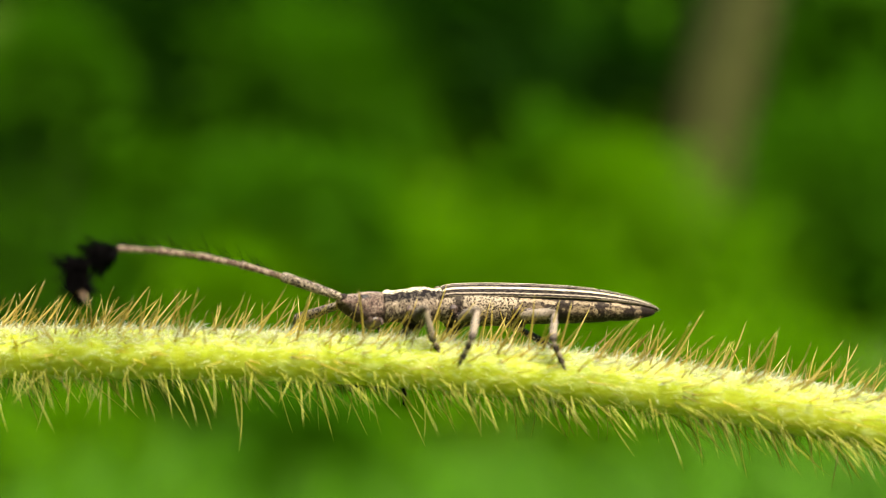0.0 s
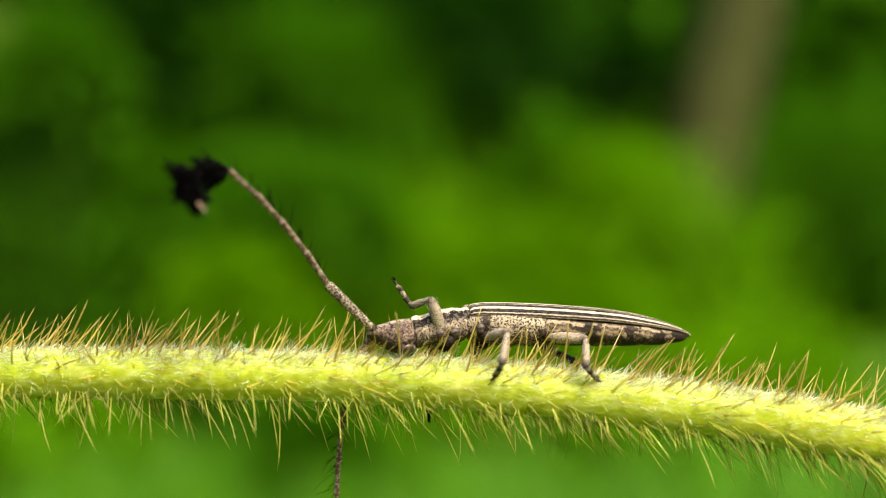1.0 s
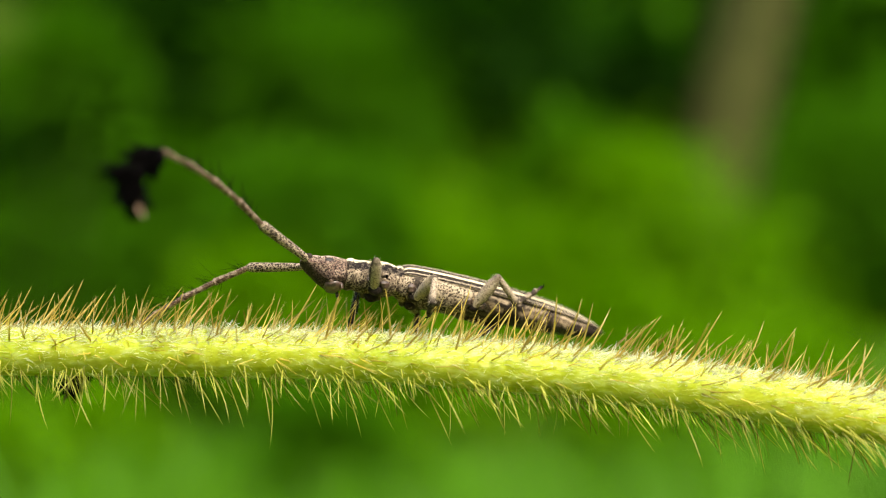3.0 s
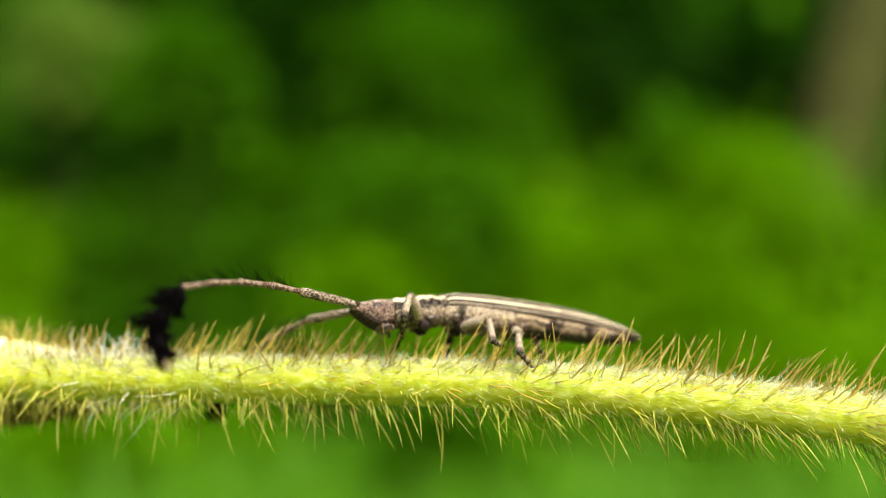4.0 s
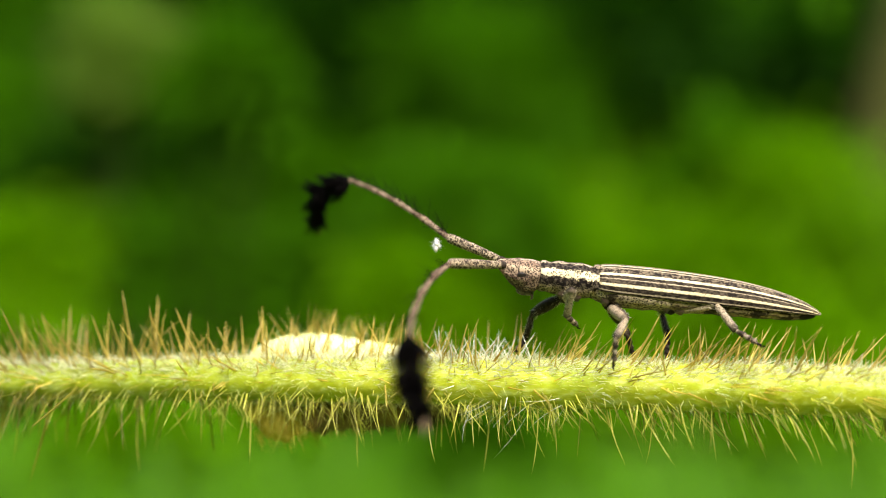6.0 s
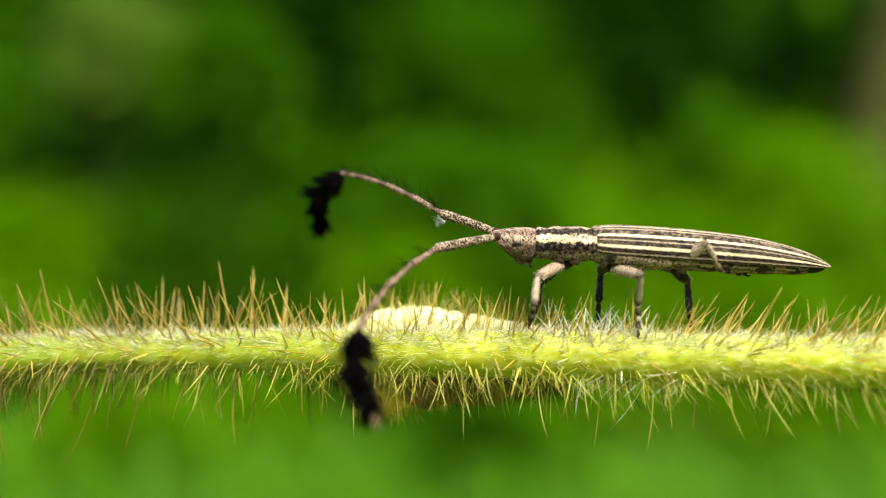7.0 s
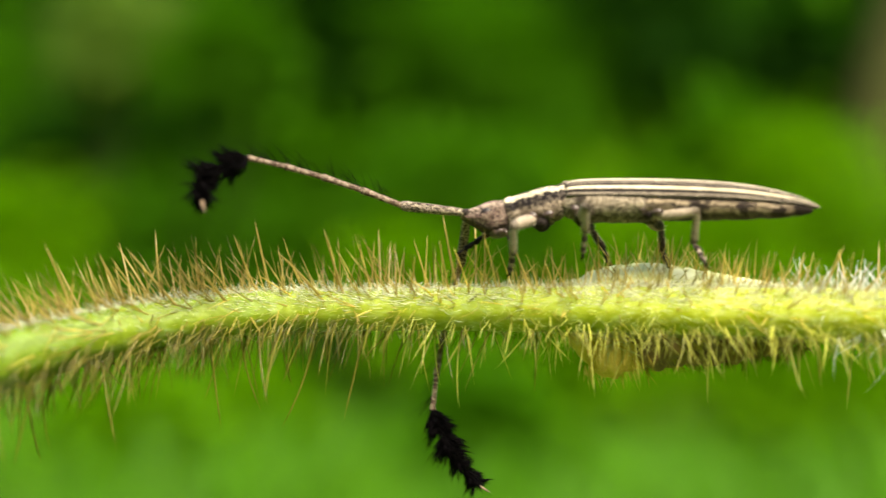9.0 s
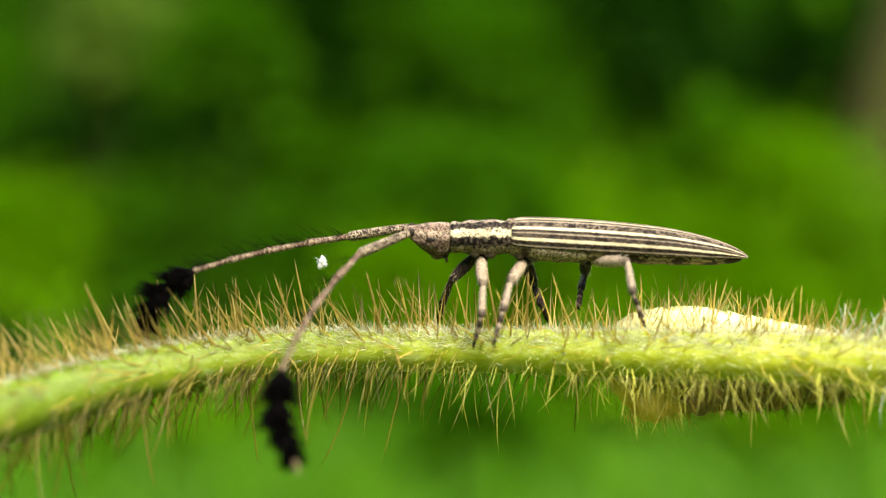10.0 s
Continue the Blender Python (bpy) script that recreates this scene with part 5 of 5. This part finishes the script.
    move_antenna(far_antenna, body_rows, 1, [
        (0, 52.4, 8.8, 104.3, 7.8, 150.7, -10.3, 160.8, -1.7), (0.3, 100.7, -37.2, 117.8, 12, 155.5, -6.5, 113.7, 20.4), (0.5, 118.2, -41.6, 113.9, 3.7, 133, -31.9, 161, -58.1),
        (0.7, 81.2, -38.2, 103.3, -2.3, 133.7, -32.7, 127.3, -10.6), (0.9, 57.2, -28.1, 94.1, -36, 117, -57.9, 108.5, 2.4), (1, 66.8, -36.7, 89.8, -44.7, 104, -62.8, 101.6, 10.6),
        (1.3, 41.7, -21.4, 67.5, -37.7, 62.3, -58.2, 89.1, -15.6), (1.5, 59.5, -16.6, 42.7, -44.6, 73.8, -47.7, 51.7, -58.5), (1.6, 57.3, -15.6, 36.9, -37.5, 61.9, -44.6, 52.3, -54.3),
        (1.7, 56.8, -15.3, 34.9, -33.6, 53.9, -42.2, 52, -50.1), (1.8, 52.3, -10.3, 31.6, -26.7, 49.6, -44.4, 65.1, -51.6), (2, 31.5, 2, 35.5, -16, 44, -58, 52, -56),
        (2.2, 32.5, 8.7, 33.1, -12.3, 31.1, -34.3, 35.5, -55.3), (3.3, 39.1, 8.6, 53.9, -17.4, 58.9, -23.8, 59.7, -31), (3.5, 48.3, 14.7, 48.4, -2.8, 58.3, -17, 67.2, -34.5),
        (3.6, 44.2, 13.9, 45.2, 4.9, 44.9, -19.7, 94.6, 6.7), (3.7, 42.1, 60.2, 33.1, 6.4, 35.3, -22, 98.2, 9.8), (3.8, 39.9, 42.5, 34.6, 3.7, 40.2, -25.7, 108.3, 16.7),
        (3.9, 50.4, 27.1, 47.2, 6.2, 53.2, -27.2, 101.8, -10.3), (4, 54.7, 9.7, 70.2, 2.4, 65.4, -28.6, 90.2, -13.9), (4.2, 58.2, 16.5, 63, -24.6, 98.1, -36.9, 127.1, -20.2),
        (4.3, 52.4, 24.8, 69.1, -31.7, 95.3, -60.7, 125.7, -48.5), (4.4, 76.9, -3.6, 63.2, -36.6, 73.1, -64.3, 103, -44.4), (4.5, 80.9, -5.9, 57.2, -35.1, 73.2, -63.7, 84.4, -56.2),
        (4.6, 79.2, -10, 57.1, -37.4, 66.8, -64.3, 88.6, -59.7), (4.7, 72.7, -12.7, 53.9, -33.8, 83.9, -71.1, 95.8, -68.1), (4.8, 65.7, -16.3, 50.7, -30.9, 66.2, -74.3, 114.7, -64.9),
        (4.9, 42.5, -4.1, 61.5, -34, 66.3, -57.6, 97.9, -36.8), (5, 50.2, -2.7, 51, -27.6, 56.8, -54.8, 100.4, -37.3), (5.1, 48.3, 2.9, 61.4, -20.1, 52.7, -47.4, 90.5, -17.5),
        (5.2, 49.4, 14.3, 68.9, 1.4, 53.5, -34, 97.5, -0.8), (5.4, 39.6, 16.4, 60, -3.6, 51.4, -47.1, 103.3, -30.6), (5.5, 44.7, 4.8, 56.3, -4, 39.3, -43.4, 92.6, -48.5),
        (5.6, 44.3, 10.1, 56.6, -10.1, 27.5, -30.8, 67.7, -33.9), (5.7, 27.8, 4.3, 54.8, -12.8, 25.7, -42.2, 83.8, -40.8), (5.8, 18.3, 17.7, 54.2, -8.2, 24.3, -41.9, 95.8, -35.3),
        (5.9, 13, 3.2, 43, 2.5, 15, -33.3, 99, -43.2), (6, 29.5, 7.2, 43.5, 7.8, 13, -35.4, 92.9, -61.8), (6.1, 19.7, 18, 61.1, 14.1, 29.2, -32.5, 99.2, -46),
        (6.2, 51.9, 8.7, 72.1, 11.3, 54.4, -43.6, 104.4, -50.7), (7.3, 18.2, 4.3, 32.3, -1.9, -7.3, -46.3, 100.1, -74.6), (7.4, 10.2, 2.8, 30.1, -18.3, -12.6, -48.6, 93.8, -58.2),
        (7.5, 18.2, -8.4, 8.5, -31.5, -30, -50, 98, -40.8), (7.6, 9.7, -19.1, 1.4, -48.5, -43.9, -56.9, 78, -64.4), (7.7, 9.4, -24.7, -1.7, -63.7, -87.1, -70.4, 120, -64.5),
        (7.8, 10.7, -28.4, -7.1, -76.7, -140.8, -66.9, 156.6, -50.8), (7.9, 40, -34.4, -88.2, -69.1, -154.4, -50.5, -156.8, -46.8), (8, 15, -41.3, -154.5, -83.4, -154.5, -60.3, 156.4, -50.7),
        (8.1, 9.4, -32.4, 16.1, -82.1, -149.8, -63.4, -152.9, -59.6), (8.2, 21.1, -33.8, 16, -71.2, -145.8, -81.5, 175.9, -59.6), (8.3, 55.8, -50.5, 42.4, -80.8, 126.3, -89, 176, -66.2),
        (8.4, 61.7, -48.4, 119.3, -68.9, -145.8, -76, 163, -45.5), (8.5, 88.8, -40.4, 122.1, -63.7, 171, -57.2, 164.9, -29.4), (8.6, 84.9, -40.2, 84.2, -69.2, 162.3, -74.2, 139.8, -52),
        (8.7, 50.6, -30.2, 76.4, -67.2, 124.1, -75.3, -168.7, -62), (8.8, 43, -23.7, 93.6, -68, 124.5, -75.9, 123.3, -45.5), (8.9, 66.5, -33.8, 65.1, -68.1, 98.5, -62.5, 129.4, -45.5),
        (9, 77.4, -38.9, 57.7, -69.7, 175.4, -62.9, 164.5, -48.9), (9.1, 69.5, -38.7, 36.4, -68.9, 169.5, -67.3, 173.1, -53.4), (9.2, 70.9, -46.9, 30.3, -69.8, 156.1, -89, 179.4, -67.5),
        (9.3, 65.9, -52.9, 24.4, -69.8, -113.4, -77.5, 163.9, -84.7), (9.5, 39.7, -47.5, 17.2, -52, -27.2, -79.4, -119.8, -66.6), (9.6, 20.9, -18.4, 11.9, -50.4, -31.3, -66.9, -96.9, -66.5),
        (9.8, 10.7, -23.2, 0.8, -45.5, -27, -48.6, -49.8, -49.3), (9.9, -7.7, -16.3, -20.3, -16.3, -32.3, -34.2, 79.1, -48.8), (10, -5.5, -11, -18.9, -9.5, -31.9, -28.9, 44.6, -62.9),
    ])
    # seconds, then azimuth and rise of thigh, shin and foot
    move_leg(legs["near_fore"], [
        (0, -90.3, -13.1, 112.9, -36.5, 126.5, -30.6), (0.5, -94.4, 17.5, 118.6, 5.5, 110.3, 2.9), (1, -62, 40.2, 64, 13.5, -22.4, 52.5), (1.5, -52.1, 25.3, 89.2, 8.2, 2.1, 66.5),
        (2, -59, 21.6, -89.1, -71.2, 106.8, -21.5), (2.2, -60.9, 15.9, -82.6, -68.7, 109.9, -20.8), (3.3, -78.2, 12.7, 100.5, 46.9, -92.5, -16.7), (3.5, -47.1, 8.2, -43.8, -66, 105.2, 6.2),
        (4, -56.4, 17.5, -48.9, -63.5, 101.3, -5.2), (4.5, -57.6, 23.5, 100.9, -68.9, 125.6, -4.1), (5, -60.1, 0.8, 106.2, -40.5, 92.2, -23), (5.5, -124.5, 36.6, -116.4, -40, 95.6, -55.9),
        (6, -85.6, 33, 98.4, -66.1, 128.4, -33.1), (6.2, -61, 29.4, -90.1, -74.2, 74.7, -72.8), (7.3, -40.8, -16.9, -83.6, -18.5, 86.4, -58.6), (7.5, -71.8, 1.5, -89.6, -84.8, -41, -73.1),
        (8, -89.1, 20.6, 117.7, -75.1, 91, -65.4), (8.5, -74.7, -19.9, 146.7, -64.1, 57.2, -32.9), (9, -58.9, -23.1, 86.8, -35.9, 77.5, -27.1), (9.5, -77.3, -0.6, 125.6, -67.8, 177.5, -73.9),
        (10, -94.2, -19.7, -88.7, -32, 2.4, -80.4),
    ])
    move_leg(legs["near_mid"], [
        (0, -100.8, -15, -27.2, -69, 76, -22.6), (0.5, -106.3, -16, 31.8, -74.5, 78.1, -7.9), (1, -108.6, -15.8, 2.2, -76.8, 86.1, -2.3), (1.5, -91.8, 35.3, 116.3, -1.6, 140.6, 36),
        (2, -78, 21.9, -65.6, -76.1, 115.7, -8.8), (2.2, -69, 25.8, -83.8, -78.2, 118.8, -3.7), (3.3, -105, -0.3, -50.6, -77.9, 100.9, 10.3), (3.5, -88.6, 13.4, 148.8, 6.9, 127, 3.5),
        (4, -117, -8.6, -80.7, -67.9, 130.6, 16.1), (4.5, -112, -2.8, -66.4, -67.7, 113.6, 2.3), (5, -117, 6, -82.5, -86.8, 116.9, -12), (5.5, -140.5, 15.6, -57.6, -38.5, 97.3, -52.6),
        (6, -103.9, 4, -65.5, -13, 144.9, -82.7), (6.2, -144.7, 15.6, -118.5, -54.5, 128.4, -57.6), (7.3, -126.8, 7.6, 92.7, -65.2, -90.1, -61.6), (7.5, -136.9, 34.8, 161.2, -50.3, 147.6, -6.3),
        (8, -87.3, -2, 52.8, -64.7, 53.6, -58.9), (8.5, -89.9, 10.9, 101.4, 54.7, 110.8, 43.7), (9, -95.6, 2.6, 87.7, -27.7, 83.7, -38.7), (9.5, -68.2, 24.6, -110.4, -77, -94.6, -76.5),
        (10, -67.5, -11.7, -77.6, -26.4, -63.6, -60.4),
    ])
    move_leg(legs["near_hind"], [
        (0, -124.1, -20, -40.7, -66.6, 126.1, -36.5), (0.5, -137.2, -21.6, -37, -69.9, 122.9, -27.1), (1, -136.5, -20, -54.7, -71.3, 130.1, -7), (1.5, -110.4, -9.4, 25.1, -53.7, 134.3, 3.2),
        (2, -103.7, -18.1, -11.8, -70.7, 129.6, 3.8), (2.2, -104.7, -23.8, -31.4, -68.4, 131, 8.5), (3.3, -110, 37.8, 148.2, -4, -132.8, 36.4), (3.5, -89.3, 10.1, -70.3, -63.7, -75.4, -54.1),
        (4, -70.5, -32.3, -66.4, -56.7, 133.7, -3.4), (4.5, -95.7, 18.4, 115.4, -18.4, -112.9, -7.7), (5, -96.6, -5.8, -23.1, -57.9, 103.4, -14.9), (5.5, -115.3, 58.5, 140.4, -52.2, 152.3, 15.9),
        (6, -168.1, 20.2, -117.5, -23.8, -121.6, -4), (6.2, -124.7, 41.1, -75, -48.2, 152.1, -41.9), (7.3, -157.5, 52, 148.6, -39.1, 155.8, -7.5), (7.5, -159.2, 6.6, -61.2, -20.8, 131.3, -69),
        (8, -158.8, 18.3, 75.4, -75.2, 144.3, -34.9), (8.5, -138.6, -7, 59.6, -34.3, 102.2, -17.9), (9, -173.6, 5.7, 87.9, -42, -116.2, -50.3), (9.5, -170.3, 26.2, -73.9, -54.9, -122.1, -29.7),
        (10, -140.2, 18.3, -96.5, -32.4, -174, -65),
    ])
    move_leg(legs["far_fore"], [
        (0, 82.3, 3.8, 17.8, -88.5, 60.7, -86.4), (0.5, 82.4, -0.4, 81.6, -86.1, 81.8, -85.4), (1, 78, 2.4, 115.7, -87.5, 98.9, -85.8), (1.5, 79.3, 8.5, 59.2, -87.6, 71.3, -84),
        (2, 84.1, 34.7, -97.1, -77.4, 88.6, -85.6), (2.2, 81.5, 39.9, -82.9, -79.7, 55.9, -81.6), (3.3, 81.3, 44.2, 33.2, -82.4, 62.3, -69.2), (3.5, 88.3, 44.5, 12.2, -80.8, 56.5, -69.4),
        (4, 88.9, 52.6, 13.7, -71.7, 41.1, -59.5), (4.5, 100.2, 46.4, 178.8, -80.1, 134.3, -68.5), (5, 114.8, 12.6, -62.2, -57, 99.1, -21.7), (5.5, 94, -26.4, -90.5, -34.2, 109.4, -31.4),
        (6, 24.8, -42.2, 81.2, -72.1, -66.2, -5.6), (6.2, 82.8, -12.8, -81.2, -63.2, -76.8, -68.7), (7.3, 11.2, -58.2, 95.2, -51, -68.5, -3.3), (7.5, 70.1, -28.2, -85, -49.1, -82, -53.4),
        (8, 76.4, -58.3, 60.6, -45.1, -90.6, -8.5), (8.5, 103.3, 6.6, 97.7, -34.1, -124.3, -61.8), (9, 44.2, 18.6, -8.9, -41, -1.3, -35.7), (9.5, -11.5, -53.4, 66, -51, 99.2, -36.4),
        (10, -24.6, -42.6, 51.4, -68.7, 79.6, -59.2),
    ])
    move_leg(legs["far_mid"], [
        (0, 94.2, 15.8, -80, -35.5, -72.6, -51.5), (0.5, 89.9, 16.9, -83.4, -36.5, -74.9, -52.2), (1, 84.7, 17.8, -87, -43, -75.7, -59.9), (1.5, 91.8, 20.1, -81.2, -42.2, -71.4, -58.7),
        (2, 96.3, 23.2, -74.9, -48.4, -61.1, -65.1), (2.2, 100.6, 22.7, -72.6, -48.3, -61.7, -65.6), (3.3, 125.8, 28.3, -74.6, -74.5, -154.4, -83.4), (3.5, 133.8, 42.3, -56.6, -68.4, -110.2, -83.3),
        (4, 103.2, 37.4, -53.7, -61.2, -13.6, -70.9), (4.5, 111.4, 35.2, -40.8, -70.3, 23, -77.8), (5, 86.9, 17.3, -62.3, -63.5, -71, -52.4), (5.5, 92.8, -7.6, -65.6, -45.4, -78.6, -19.3),
        (6, 143.6, -43.8, -88.8, 2.6, 159.9, -64), (6.2, 77.5, -36.2, -79.7, -20.7, 103.2, -57.2), (7.3, 92.8, -33.5, -85.8, -45, -85.6, -50.3), (7.5, 90.4, -41.1, -91.9, -20.4, -86, -3.4),
        (8, 80.9, -29.8, -97.4, -33.2, 74.8, -39), (8.5, 79.9, 9.6, 92.9, -34, -110, -61.4), (9, 100, 6.2, 113.7, -22.2, -160.7, -69.6), (9.5, -151.5, -57.8, 106.7, -35.7, -84.7, -15.9),
        (10, 144, -66.1, -99.8, -9.1, 128.5, -55.6),
    ])
    move_leg(legs["far_hind"], [
        (0, 110.9, 20.2, -135.1, -44.2, -97.4, -40.5), (0.5, 114.8, 17.2, -143.9, -45.6, -89.8, -41.1), (1, 116.8, 16.3, -132.7, -39.6, -95, -42.3), (1.5, 113.6, 16.7, -101.7, -44.9, -89.8, -34.1),
        (2, 119.8, 10.2, -102.2, -45.8, -86.7, -35.3), (2.2, 170.1, 20.4, -32.5, -55.1, -75, -69.8), (3.3, 166, 3.9, -16, -33.6, -19, -57.3), (3.5, -179.1, 28.1, -13.2, -52.3, -46.3, -69.7),
        (4, 167.6, 35.4, -63.8, -70.1, -128.7, -67), (4.5, 117.5, 12.9, -122.8, -51, -87.8, -28.4), (5, 104, 22.7, -107.4, -49, -102.9, -43.9), (5.5, 106.6, -3, -116.1, -26.2, -92.1, -3.5),
        (6, 99.5, -28.2, -94.8, -24.1, -79.1, -29.3), (6.2, 106.4, -19.2, -148.3, -36.8, -89.2, -4.8), (7.3, 147.3, -40.3, -73.8, -20.3, 114.5, -61.6), (7.5, 171.2, -11.4, 128.4, -29.4, -108.7, 28),
        (8, 127.7, -13.6, 122.6, -48.7, -105.6, -15.2), (8.5, 144.3, -7.4, 120.9, -14.3, -112.3, -29.1), (9, 108.8, 5.4, 94.9, -27.8, -98.7, -37.1), (9.5, 91.9, -23.9, -91.2, -41.3, -73, -24.6),
        (10, 98.5, -49.2, -78.4, -1.6, -80, -10.8),
    ])
    # seconds, place of the hanging fluff (mm)
    move_fluff([
        (0, -25.88, 2.6, -0.2), (4.8, -25.88, 2.2, 0.3), (4.9, -26.08, 1.6, 1.6), (5, -25.88, 0.3, 3.32), (5.1, -26.08, 0.3, 4.41),
        (5.2, -26.45, 0.3, 5.31), (5.3, -27.1, 0.3, 5.2), (5.4, -27.69, 0.3, 5.58), (5.5, -29.15, 0.3, 5.49), (5.6, -29.86, 0.3, 5.41),
        (5.7, -30.36, 0.3, 4.95), (5.8, -30.88, 0.3, 6.11), (5.9, -31.58, 0.3, 6.76), (6, -31.82, 0.3, 7.7), (6.2, -32.61, 0.3, 7.75),
        (7.3, -40.92, 0.6, 6.9), (7.5, -43.44, 0.6, 5.47), (7.7, -44.43, 0.6, 3.83), (7.9, -44.75, 0.6, 3.14), (8.1, -46.6, 0.6, 2.89),
        (8.3, -47.5, 2.6, -0.2), (9.3, -51.5, 2.6, -0.2), (9.5, -53.86, 0.6, 3.02), (9.6, -55.03, 0.6, 3.52), (9.7, -55.82, 0.6, 3.78),
        (9.8, -56.93, 0.6, 3.6), (10, -58.61, 0.6, 4.54),
    ])


motions()
